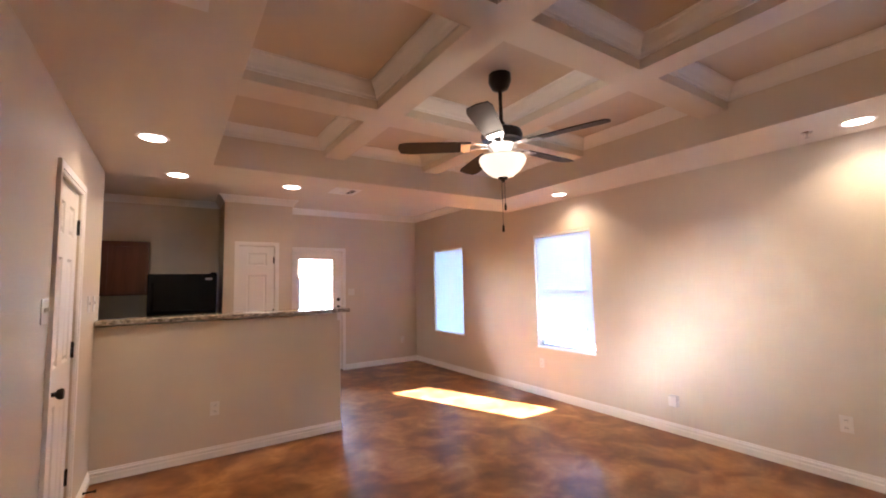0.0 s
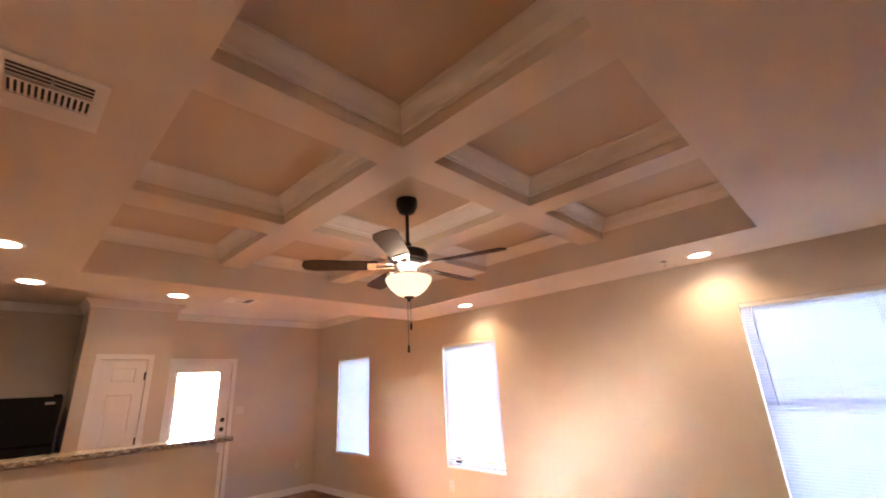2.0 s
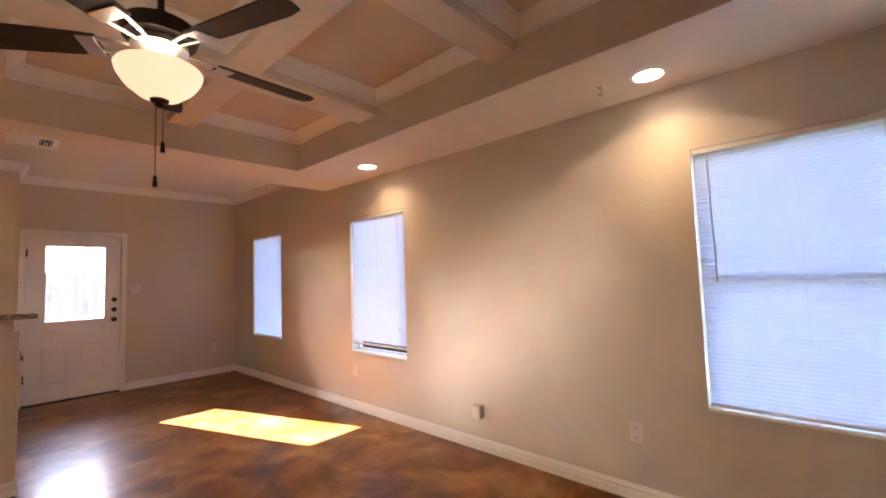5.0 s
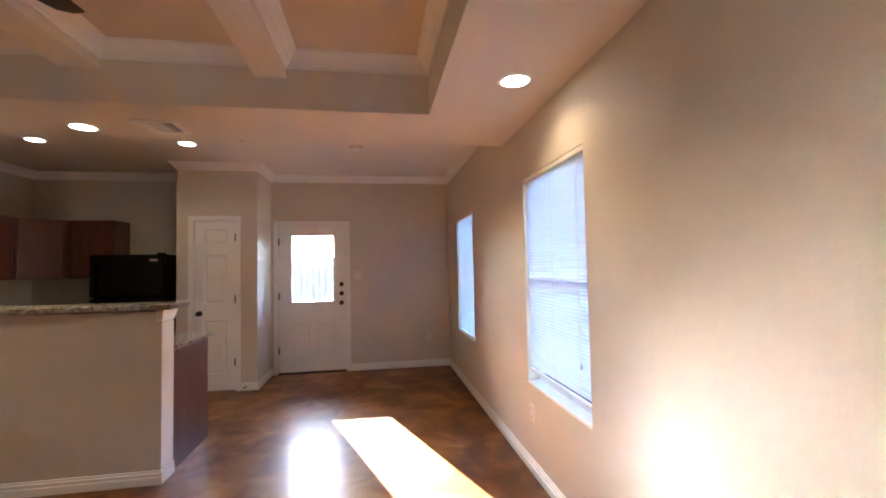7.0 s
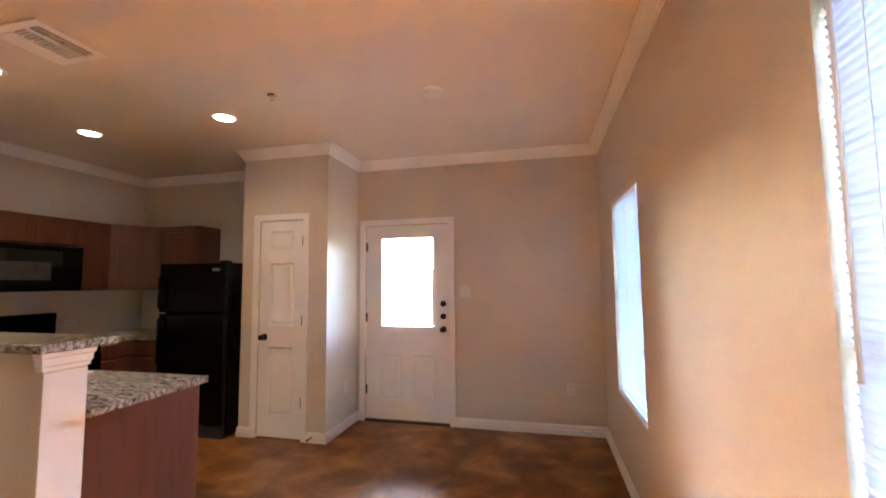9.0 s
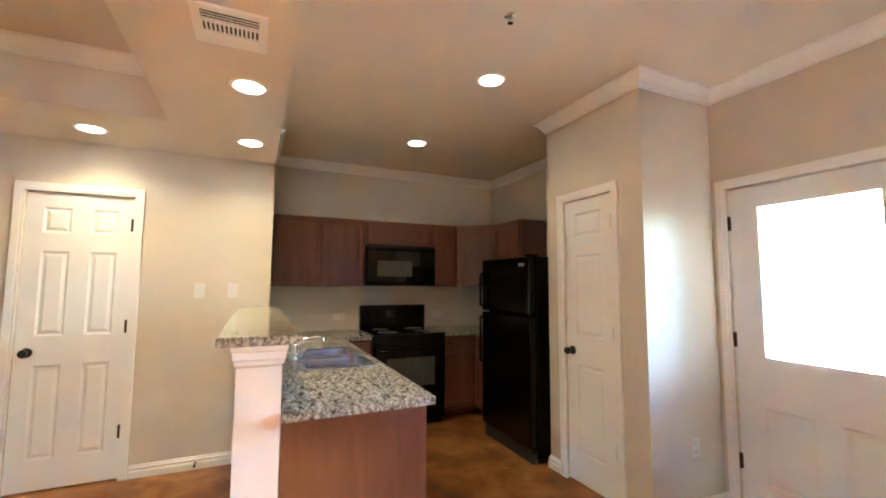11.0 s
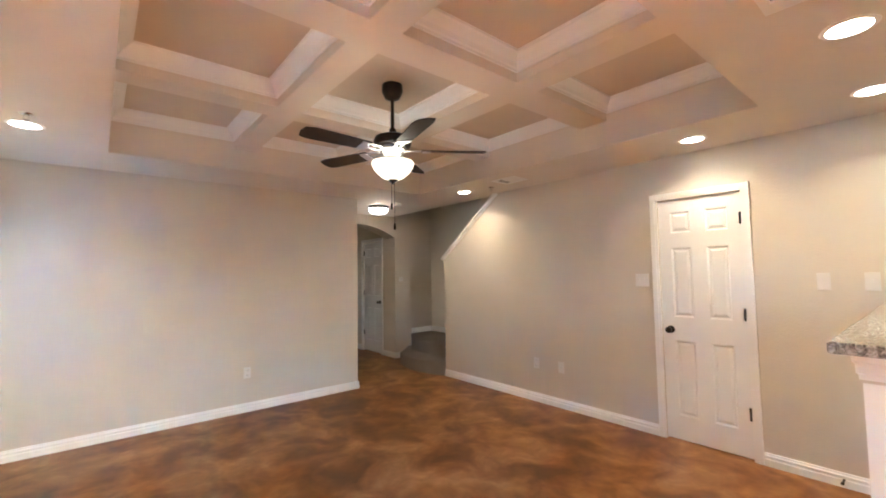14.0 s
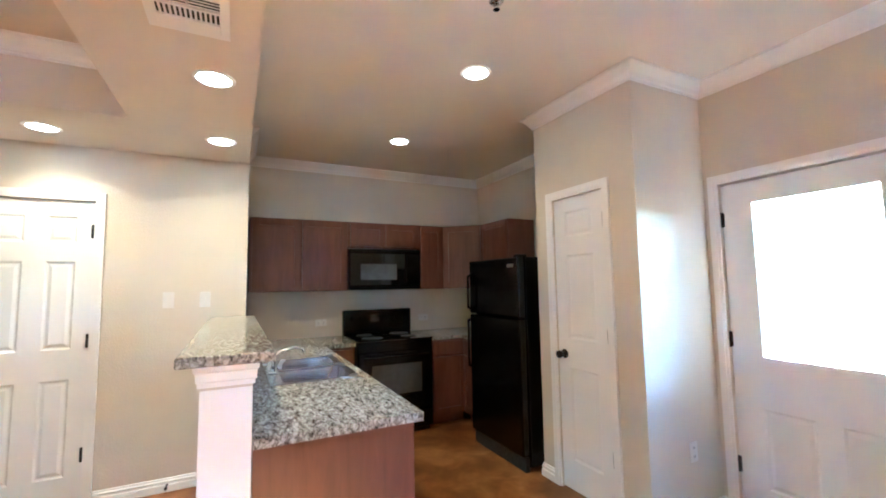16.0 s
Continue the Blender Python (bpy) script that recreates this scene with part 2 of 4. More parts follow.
def tilt_box(bm, sx, sy, sz, m, bev=0.0):
    b2 = box(-sx / 2, sx / 2, -sy / 2, sy / 2, -sz / 2, sz / 2, bev)
    b2.transform(m)
    me = bpy.data.meshes.new("tmp")
    b2.to_mesh(me)
    b2.free()
    bm.from_mesh(me)
    bpy.data.meshes.remove(me)
    return bm


def tube(name, pts, r, material, parent=None):
    cu = bpy.data.curves.new(name, "CURVE")
    cu.dimensions, cu.bevel_depth, cu.bevel_resolution = "3D", r, 3
    s = cu.splines.new("POLY")
    s.points.add(len(pts) - 1)
    for p, c in zip(s.points, pts):
        p.co = (*c, 1)
    ob = new(name, cu)
    me = bpy.data.meshes.new_from_object(ob)
    bpy.data.objects.remove(ob)
    me.materials.clear()
    me.materials.append(material)
    ob = new(name, me)
    if parent:
        ob.parent = parent
    return ob


# ---------- the shell ----------
fb_ = box(-1.42, XW + 0.16, YS - 0.12, YB + 0.16, -0.12, 0)
add_box(fb_, -1.42, 1.14, -3.27, YS - 0.12, -0.12, 0)
bmesh.ops.remove_doubles(fb_, verts=fb_.verts, dist=1e-5)
structure("floor", fb_, FLOOR, "glossy brown acid-stained concrete floor with marbled patches", "floor")
structure("wall_east", wall_boxes(bmesh.new(), "y", XW, XW + 0.16, YS - 0.12, YB + 0.16, -0.05, 2.9, [(a, b, WZ0, WZ1) for a, b in WIN]), WALL,
          "beige textured painted wall with three window openings", "wall")
BD0, BD1, BDZ = 1.866, 2.784, 2.05
structure("wall_north", wall_boxes(bmesh.new(), "x", YB, YB + 0.16, XK - 0.12, XW, -0.05, 2.9, [(BD0, BD1, -0.05, BDZ)]), WALL,
          "beige painted wall round the garden door", "wall")
structure("wall_south", wall_boxes(bmesh.new(), "x", YS - 0.12, YS, 1.02, XW, -0.05, 2.6), WALL, "plain beige painted wall", "wall")
# stair wall, with its raking top and closet door
CD0, CD1, CDZ = 3.063, 3.688, 2.055
sw = wall_boxes(bmesh.new(), "y", XC - 0.11, XC, 1.13, YE - 0.115, -0.05, 2.6, [(CD0, CD1, -0.05, CDZ)])
rake = [(0.10, -0.05), (1.13, -0.05), (1.13, 2.415), (0.10, 1.655)]
va = [sw.verts.new((XC, y, z)) for y, z in rake]
vb = [sw.verts.new((XC - 0.11, y, z)) for y, z in rake]
sw.faces.new(va), sw.faces.new(vb[::-1])
for i in range(4):
    sw.faces.new((va[i], vb[i], vb[(i + 1) % 4], va[(i + 1) % 4]))
structure("wall_west", sw, WALL, "beige painted wall under the stairs with a raking top", "wall")
structure("wall_kitchen_south", box(-1.42, XC, YE - 0.115, YE, -0.05, 2.9), WALL, "beige painted kitchen end wall", "wall")
structure("wall_kitchen_west", box(XK - 0.12, XK, YE, YB, -0.05, 2.9), WALL, "beige painted kitchen wall behind the range", "wall")
PX0, PX1, PY, PD0, PD1 = 0.865, 1.775, 6.685, 1.055, 1.530
pw = wall_boxes(bmesh.new(), "x", PY, PY + 0.11, PX0, PX1, -0.05, 2.8, [(PD0, PD1, -0.05, 2.045)])
add_box(pw, PX1 - 0.11, PX1, PY + 0.11, YB, -0.05, 2.8)
add_box(pw, PX0, PX0 + 0.11, PY + 0.11, YB, -0.05, 2.8)
structure("wall_pantry", pw, WALL, "beige painted pantry walls standing out into the room", "wall")
HX1, HY0, HY1, HZ = 1.740, 4.476, 4.645, 1.165
structure("wall_half", box(XC, HX1, HY0, HY1, -0.05, HZ), WALL, "beige painted half-height wall between kitchen and living room", "wall")

# hall and stairwell shell
AY = -1.41
structure("wall_hall_east", box(1.02, 1.14, -3.15, YS - 0.12, -0.05, 2.6), WALL, "beige painted hall wall", "wall")
structure("wall_hall_end", box(-1.42, 1.14, -3.27, -3.15, -0.05, 4.6), WALL, "beige painted hall end wall", "wall")
ar = bmesh.new()
add_box(ar, -0.70, -0.36, AY - 0.30, AY, -0.05, 2.6)
A0, A1, AZ, AR = -0.36, 1.02, 2.07, 0.20
pts = [(A1, 2.6), (A0, 2.6)] + [(A0 + (A1 - A0) * i / 16, AZ + AR * (1 - (2 * i / 16 - 1) ** 2)) for i in range(17)]
va = [ar.verts.new((x, AY, z)) for x, z in pts]
vb = [ar.verts.new((x, AY - 0.30, z)) for x, z in pts]
ar.faces.new(va), ar.faces.new(vb[::-1])
for i in range(len(pts)):
    j = (i + 1) % len(pts)
    ar.faces.new((va[i], vb[i], vb[j], va[j]))
structure("wall_arch", ar, WALL, "beige painted wall with a flat-arched opening to the hall", "wall")
structure("wall_hall_west", wall_boxes(bmesh.new(), "y", -0.47, -0.36, -3.15, AY - 0.30, -0.05, 2.6, [(-2.52, -1.86, -0.05, 2.045)]), WALL, "beige painted hall wall with a door", "wall")
structure("wall_stair_south", box(-1.42, -0.70, AY - 0.30, AY - 0.18, -0.05, 4.6), WALL, "beige painted stairwell wall", "wall")
structure("wall_stair_west", box(-1.42, -1.30, -3.15, YE - 0.115, -0.05, 4.6), WALL, "beige painted stairwell wall", "wall")
# unseen panel above the ceiling, run long to stop daylight leaking in
structure("stair_upper_block", box(XC - 0.11, XC, -3.15, YE, 2.625, 4.6), WALL, "unseen beige panel keeping daylight out of the upper stairwell", "wall")

# added out of sight to plug the leak above the kitchen end wall
structure("stair_leak_block", box(-1.42, XC - 0.11, YE - 0.115, YE, 2.9, 4.6), WALL, "unseen beige panel closing a daylight gap at the stairwell's end", "wall")

# ceilings
cl = bmesh.new()
for x0, x1, y0, y1 in ((XC - 0.11, TX0, -3.15, YE), (TX1, XW, YS, YE), (TX0, TX1, TY1, YE), (TX0, TX1, YS, TY0), (TX0, 1.14, -3.15, YS)):
    add_box(cl, x0, x1, y0, y1, ZS, ZS + 0.19)
bmesh.ops.remove_doubles(cl, verts=cl.verts, dist=1e-5)
for x0, x1, y0, y1 in ((TX0 - 0.1, TX0, TY0 - 0.1, TY1 + 0.1), (TX1, TX1 + 0.1, TY0 - 0.1, TY1 + 0.1), (TX0, TX1, TY1, TY1 + 0.1), (TX0, TX1, TY0 - 0.1, TY0)):
    add_box(cl, x0, x1, y0, y1, ZS + 0.19, ZT + 0.05)
add_box(cl, XK, XW, YE - 0.1, YE, ZS + 0.19, ZN + 0.1)
structure("ceiling_living", cl, CEIL, "beige dropped ceiling round a deep tray", "ceiling")
structure("ceiling_tray", box(TX0, TX1, TY0, TY1, ZT, ZT + 0.05), COFFER, "tan recessed ceiling panels inside the coffers", "ceiling")
structure("ceiling_kitchen", box(XK - 0.1, XW, YE, YB, ZN, ZN + 0.1), CEIL, "beige kitchen and dining ceiling", "ceiling")
# unseen lid added to shut the sky out of the stairwell
structure("stair_lid", box(-1.42, XC, -3.27, YE, 4.6, 4.7), CEIL, "unseen lid closing the stairwell top", "ceiling")
BX, BY = [(1.415, 1.618), (2.478, 2.662)], [(1.545, 1.735), (2.785, 3.020)]
bb = bmesh.new()
for a, b in BX:
    add_box(bb, a, b, TY0, TY1, ZB, ZT)
for a, b in BY:
    for p, q in ((TX0, BX[0][0]), (BX[0][1], BX[1][0]), (BX[1][1], TX1)):
        add_box(bb, p, q, a, b, ZB, ZT)
structure("ceiling_beams", bb, CEIL, "beige crossing beams of the coffered ceiling", "ceiling beam")
xs = [TX0, *BX[0], *BX[1], TX1]
ys = [TY0, *BY[0], *BY[1], TY1]
for i in range(3):
    for j in range(3):
        x0, x1, y0, y1 = xs[2 * i], xs[2 * i + 1], ys[2 * j], ys[2 * j + 1]
        structure("crown_molding", sweep([(x0, y0), (x1, y0), (x1, y1), (x0, y1)], crown_profile(ZT, 1.0, 1.1), True), TRIM, "white crown molding inside a ceiling coffer", "molding")
structure("crown_molding", sweep([(XW, YE), (XW, YB), (PX1, YB), (PX1, PY), (PX0, PY), (PX0, YB), (XK, YB), (XK, YE), (XC, YE)], crown_profile(ZN)), TRIM, "white crown molding under the kitchen and dining ceiling", "molding")

# baseboards, the room on the left of each run
cw = 0.062
for run in ([(XW, YS), (XW, YB), (BD1 + cw, YB)],
            [(BD0 - cw, YB), (PX1, YB), (PX1, PY), (PD1 + cw, PY)], [(PD0 - cw, PY), (PX0, PY), (PX0, PY + 0.6)],
            [(HX1, HY1), (HX1, HY0), (XC, HY0), (XC, CD1 + cw)], [(XC, CD0 - cw), (XC, 0.10)],
            [(1.02, -1.4), (1.02, YS), (XW, YS)],
            [(-0.70, AY), (-0.36, AY), (-0.36, AY - 0.30), (-0.36, -1.80)], [(-0.36, -2.58), (-0.36, -3.15), (1.02, -3.15)]):
    structure("baseboard", sweep(run, base_profile()), TRIM, "white moulded baseboard", "baseboard")
structure("baseboard", sweep([(-1.30, 0.13), (-1.30, AY - 0.18), (-0.70, AY - 0.18)], base_profile(0.36)), TRIM, "white stairwell baseboard", "baseboard")


# ---------- doors ----------
def casing(axis, at, out, a0, a1, ztop, parent_name="trim"):
    """Moulded casing round an opening; out is the way the face looks, +1 or -1."""
    w = 0.057
    bm = bmesh.new()
    for k, (t, i0) in enumerate(((0.012, 0.0), (0.018, 0.018))):
        d0, d1 = sorted((at + out * (0.0 if k == 0 else 0.010), at + out * t))
        for p, q, z0, z1 in ((a0 - w, a0 - i0, 0, ztop + w), (a1 + i0, a1 + w, 0, ztop + w), (a0 - i0 if k == 0 else a0 - i0, a1 + i0, ztop + i0, ztop + w)):
            if axis == "x":
                add_box(bm, p, q, d0, d1, z0, z1)
            else:
                add_box(bm, d0, d1, p, q, z0, z1)
    return structure(parent_name, bm, TRIM, "white door casing", "door trim")


def panel_bm(w, h, d=0.009):
    """A raised field with sloping borders, on the plane y = 0, standing out to -y."""
    bm = bmesh.new()
    rings = []
    for inset, dep in ((0.0, 0.0), (0.012, -d), (0.020, -d), (0.038, -0.002)):
        rings.append([bm.verts.new((x, -0.0 - dep, z)) for x, z in ((inset, inset), (w - inset, inset), (w - inset, h - inset), (inset, h - inset))])
    for a, b in zip(rings, rings[1:]):
        for i in range(4):
            bm.faces.new((a[i], a[(i + 1) % 4], b[(i + 1) % 4], b[i]))
    bm.faces.new(rings[-1])
    return bm


def slab_with_holes(w, h, holes, thick=0.035):
    """A door leaf in the plane y = 0 (front) with recesses left for panels."""
    return wall_boxes(bmesh.new(), "x", 0.0, thick, 0, w, 0, h, holes)


def knob(parent, x, z, y=0.0, side=-1):
    k = lathe([(0, 0), (0.032, 0), (0.032, 0.006), (0.012, 0.010), (0.011, 0.030), (0.024, 0.040), (0.028, 0.052), (0.024, 0.064), (0, 0.068)], 20,
              Matrix.Translation((x, y, z)) @ Matrix.Rotation(radians(90), 4, "X"))
    part("door_knob", k, BRONZE, parent, "dark bronze round door knob", True)


def hinge(parent, x, z, y=0.0):
    bm = box(x - 0.012, x + 0.012, y - 0.004, y, z - 0.045, z + 0.045)
    add_cyl(bm, 0.007, 0.007, 0.095, Matrix.Translation((x, y - 0.007, z)), 10)
    part("hinge", bm, BRONZE, parent, "dark bronze hinge")


def panel_door(name, label, w, h, cols, m, knob_x, hinge_x):
    d = thing(name, label, "door", "", m)
    tagged(d, kind="structure")
    st = 0.095 if cols == 2 else 0.105
    mid = 0.115
    pw_ = (w - 2 * st - (cols - 1) * mid) / cols
    rows = [(0.20, 0.63), (1.03, 0.59), (1.75, 0.18)]
    holes = [(st + c * (pw_ + mid), st + c * (pw_ + mid) + pw_, z, z + hh) for c in range(cols) for z, hh in rows]
    part("leaf", slab_with_holes(w, h, holes), DOORP, d)
    for x0, x1, z0, z1 in holes:
        p = panel_bm(x1 - x0, z1 - z0)
        p.transform(Matrix.Translation((x0, 0, z0)))
        part("panel", p, DOORP, d)
    knob(d, knob_x, 0.92)
    for z in (0.33, 1.08, 1.83):
        hinge(d, hinge_x, z)
    return d


def jamb(axis, lo, hi, a0, a1, ztop):
    bm = bmesh.new()
    for p, q, z0, z1 in ((a0 - 0.004, a0 + 0.001, 0, ztop), (a1 - 0.001, a1 + 0.004, 0, ztop), (a0, a1, ztop - 0.004, ztop + 0.004)):
        if axis == "x":
            add_box(bm, p, q, lo, hi, z0, z1)
        else:
            add_box(bm, lo, hi, p, q, z0, z1)
    return structure("trim", bm, TRIM, "white door jamb", "door trim")


# closet door in the stair wall: its front looks to +x
casing("y", XC, 1, CD0, CD1, CDZ)
panel_door("door_1", "closed white six-panel closet door with a dark knob", CD1 - CD0 - 0.006, 2.037, 2,
           Matrix.Translation((XC - 0.012, CD0 + 0.003, 0.012)) @ Matrix.Rotation(radians(90), 4, "Z"), 0.065, CD1 - CD0 - 0.012)
# near-black sheet: the closet's darkness put into its colour
structure("closet_shade_sheet", box(XC - 0.16, XC - 0.115, CD0 - 0.1, CD1 + 0.1, -0.05, 2.3), DARK, "near-black sheet standing for the unlit space behind the closet door", "wall")
# pantry door, looks to -y
casing("x", PY, -1, PD0, PD1, 2.045)
panel_door("door_2", "closed narrow white three-panel pantry door with a dark knob", PD1 - PD0 - 0.006, 2.028, 1, Matrix.Translation((PD0 + 0.003, PY + 0.012, 0.012)), 0.06, PD1 - PD0 - 0.012)
# a second such sheet paints the pantry's darkness behind the gaps
structure("pantry_shade_sheet", box(PD0 - 0.04, PD1 + 0.04, PY + 0.115, PY + 0.14, -0.05, 2.3), DARK, "near-black sheet standing for the unlit space behind the pantry door", "wall")
# hall door, looks to +x
casing("y", -0.36, 1, -2.52, -1.86, 2.045)
panel_door("door_3", "closed white six-panel hall door", 0.654, 2.02, 2, Matrix.Translation((-0.372, -2.517, 0.012)) @ Matrix.Rotation(radians(90), 4, "Z"), 0.59, 0.012)

# garden door with a glazed upper half
casing("x", YB, -1, BD0, BD1, BDZ)
bd = thing("door_4", "closed white garden door with a glazed upper half", "door", "", Matrix.Translation((BD0 + 0.004, YB + 0.02, 0.02)))
tagged(bd, kind="structure")
BW, BH = BD1 - BD0 - 0.008, 2.015
gx0, gx1, gz0, gz1 = 2.047 - BD0 - 0.004, 2.609 - BD0 - 0.004, 0.965, 1.885
lowp = [(0.15, 0.40, 0.20, 0.66), (BW - 0.40, BW - 0.15, 0.20, 0.66)]
part("leaf", slab_with_holes(BW, BH, [(gx0, gx1, gz0, gz1), *lowp], 0.044), DOORP, bd)
for x0, x1, z0, z1 in lowp:
    p = panel_bm(x1 - x0, z1 - z0, 0.006)
    p.transform(Matrix.Translation((x0, 0.0, z0)))
    part("panel", p, DOORP, bd)
    part("panel", box(x0, x1, 0.02, 0.04, z0, z1), DOORP, bd)
part("glazing_frame", wall_boxes(bmesh.new(), "x", -0.012, 0.0, gx0 - 0.03, gx1 + 0.03, gz0 - 0.03, gz1 + 0.03, [(gx0, gx1, gz0, gz1)]), DOORP, bd)
# the pane's added tint tones down the glare behind it
pane = part("pane", box(gx0, gx1, 0.018, 0.024, gz0, gz1), GLASS, bd, "glass pane tinted to dim the outdoors")
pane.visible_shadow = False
KX = 2.717 - BD0 - 0.004
knob(bd, KX, 0.935)
for z in (1.065, 1.195):
    part("deadbolt", lathe([(0, 0), (0.031, 0), (0.030, 0.012), (0.02, 0.018), (0.012, 0.022), (0.011, 0.034), (0, 0.035)], 20,
                           Matrix.Translation((KX, 0, z)) @ Matrix.Rotation(radians(90), 4, "X")), BRONZE, bd, "dark bronze deadbolt", True)
for z in (0.30, 1.05, 1.80):
    hinge(bd, 0.0, z)
st_ = wall_boxes(bmesh.new(), "x", YB + 0.066, YB + 0.155, BD0 - 0.002, BD1 + 0.002, 0.0, BDZ + 0.002, [(BD0 + 0.022, BD1 - 0.022, 0.0, BDZ - 0.03)])
structure("trim", st_, TRIM, "white garden door jamb and stop", "door trim")
structure("threshold", box(BD0, BD1, YB - 0.02, YB + 0.16, 0.0, 0.018, 0.004), RUBBER, "dark metal door threshold", "threshold")


# ---------- windows and blinds ----------
def make_window(k, y0, y1):
    w = thing("window_%d" % k, "white vinyl single-hung window", "window")
    tagged(w, kind="structure")
    x0, x1 = XW + 0.085, XW + 0.135
    f = wall_boxes(bmesh.new(), "y", x0, x1, y0, y1, WZ0, WZ1, [(y0 + 0.04, y1 - 0.04, WZ0 + 0.04, 1.315), (y0 + 0.04, y1 - 0.04, 1.345, WZ1 - 0.04)])
    part("window_frame", f, VINYL, w)
    for z0, z1 in ((WZ0 + 0.04, 1.315), (1.345, WZ1 - 0.04)):
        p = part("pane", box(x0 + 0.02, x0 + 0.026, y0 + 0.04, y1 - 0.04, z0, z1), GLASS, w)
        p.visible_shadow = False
    part("window_sill", box(XW - 0.008, x0, y0 + 0.002, y1 - 0.002, WZ0, WZ0 + 0.018, 0.004), TRIM, w, "white painted sill")


slat_me = None


def make_blind(y0, y1, zbot):
    global slat_me
    b = thing("window_blind", "lowered white vinyl mini blind lit by daylight", "blind", "window blinds")
    xc = XW + 0.021
    part("head_rail", box(xc - 0.018, xc + 0.018, y0 + 0.006, y1 - 0.006, WZ1 - 0.034, WZ1 - 0.003, 0.003), WPLAST, b)
    part("bottom_rail", box(xc - 0.014, xc + 0.014, y0 + 0.010, y1 - 0.010, zbot, zbot + 0.018, 0.004), WPLAST, b)
    if slat_me is None:
        bm = bmesh.new()
        wd = 0.845
        prof = [(-0.0125, -0.0018), (-0.004, 0.0012), (0.004, 0.0012), (0.0125, -0.0018)]
        top = [[bm.verts.new((x, y, z)) for x, z in prof] for y in (-wd / 2, wd / 2)]
        bot = [[bm.verts.new((x, y, z - 0.0009)) for x, z in prof] for y in (-wd / 2, wd / 2)]
        for i in range(3):
            bm.faces.new((top[0][i], top[0][i + 1], top[1][i + 1], top[1][i]))
            bm.faces.new((bot[0][i], bot[1][i], bot[1][i + 1], bot[0][i + 1]))
        slat_me = mesh_of("slat", bm, SLAT)
    z = WZ1 - 0.045
    sx = (y1 - y0 - 0.024) / 0.845
    tilt = Matrix.Rotation(radians(74), 4, "Y")
    while z > zbot + 0.026:
        s = new("slat", slat_me)
        s.parent = b
        s.matrix_basis = Matrix.Translation((xc, (y0 + y1) / 2, z)) @ tilt @ Matrix.Rotation(radians(random.uniform(-0.15, 0.15)), 4, "X") @ Matrix.Diagonal((1, sx, 1, 1))
        z -= 0.0208
    for f in (0.14, 0.5, 0.86):
        y = y0 + (y1 - y0) * f
        tube("ladder_cord", [(xc - 0.013, y, WZ1 - 0.03), (xc - 0.013, y, zbot + 0.01)], 0.0010, WPLAST, b)
    return b


for k, ((y0, y1), zb) in enumerate(zip(WIN, (0.625, 0.690, 0.610))):
    make_window(k + 1, y0, y1)
    bl = make_blind(y0, y1, zb)
    if k == 0:
        tube("tilt_wand", [(XW + 0.006, y1 - 0.075, WZ1 - 0.03), (XW + 0.004, y1 - 0.085, 1.30)], 0.0045, GPLAST, bl)
        for dy in (0.0, 0.012):
            tube("pull_cord", [(XW + 0.006, y0 + 0.125 + dy, WZ1 - 0.03), (XW + 0.004, y0 + 0.125 + dy, 1.16)], 0.0016, WPLAST, bl)
    elif k == 1:
        tube("tilt_wand", [(XW + 0.006, y1 - 0.045, WZ1 - 0.03), (XW + 0.004, y1 - 0.048, 1.25)], 0.0045, WPLAST, bl)
        tube("pull_cord", [(XW + 0.006, y0 + 0.10, WZ1 - 0.03), (XW + 0.004, y0 + 0.10, 0.90)], 0.0016, WPLAST, bl)
        part("cord_tassel", lathe([(0, 0.03), (0.004, 0.028), (0.008, 0.0), (0, 0)], 12, Matrix.Translation((XW + 0.003, y0 + 0.10, 0.875))), GPLAST, bl)


# ---------- kitchen ----------
def shaker(parent, x0, x1, z0, z1, m, hollow=0.05):
    """A cabinet door of stiles, rails and a sunk field, its front at y = 0 looking to -y."""
    fr = wall_boxes(bmesh.new(), "x", -0.019, 0.0, x0, x1, z0, z1, [(x0 + hollow, x1 - hollow, z0 + hollow, z1 - hollow)])
    fr.transform(m)
    d = part("door", fr, CAB, parent)
    fd = box(x0 + hollow, x1 - hollow, -0.010, 0.0, z0 + hollow, z1 - hollow)
    fd.transform(m)
    part("field", fd, CAB, d)
    return d


def cabinet(name, label, cat, w, depth, z0, z1, doors, m, drawer=False, toe=False, group="kitchen cabinets"):
    """A box with its front at y = 0 (looking to -y), its left edge at x = 0."""
    c = thing(name, label, cat, group)
    b = box(0, w, 0.0, depth, z0 + (0.10 if toe else 0), z1)
    if toe:
        add_box(b, 0.0, w, 0.07, depth, z0, z0 + 0.10)
    b.transform(m)
    part("body", b, CAB, c)
    g = 0.022
    dw = (w - g) / doors
    zt = z1 - 0.02
    zb = z0 + (0.125 if toe else 0.02)
    if drawer:
        for i in range(doors):
            dr = box(g / 2 + i * dw + g / 2, (i + 1) * dw, -0.019, 0.0, zt - 0.13, zt, 0.003)
            dr.transform(m)
            part("drawer_front", dr, CAB, c)
        zt -= 0.155
    for i in range(doors):
        shaker(c, g / 2 + i * dw + g / 2, (i + 1) * dw, zb, zt, m)
    return c


XF = -0.785
to_east = lambda x, y: Matrix.Translation((x, y, 0)) @ Matrix.Rotation(radians(90), 4, "Z")
ULAB = "reddish-brown stained wooden wall cabinet with sunk-panel doors"
cabinet("wall_cabinet", ULAB, "cabinet", 5.592 - 4.68, 0.31, 1.385, 2.09, 2, to_east(XF, 4.68))
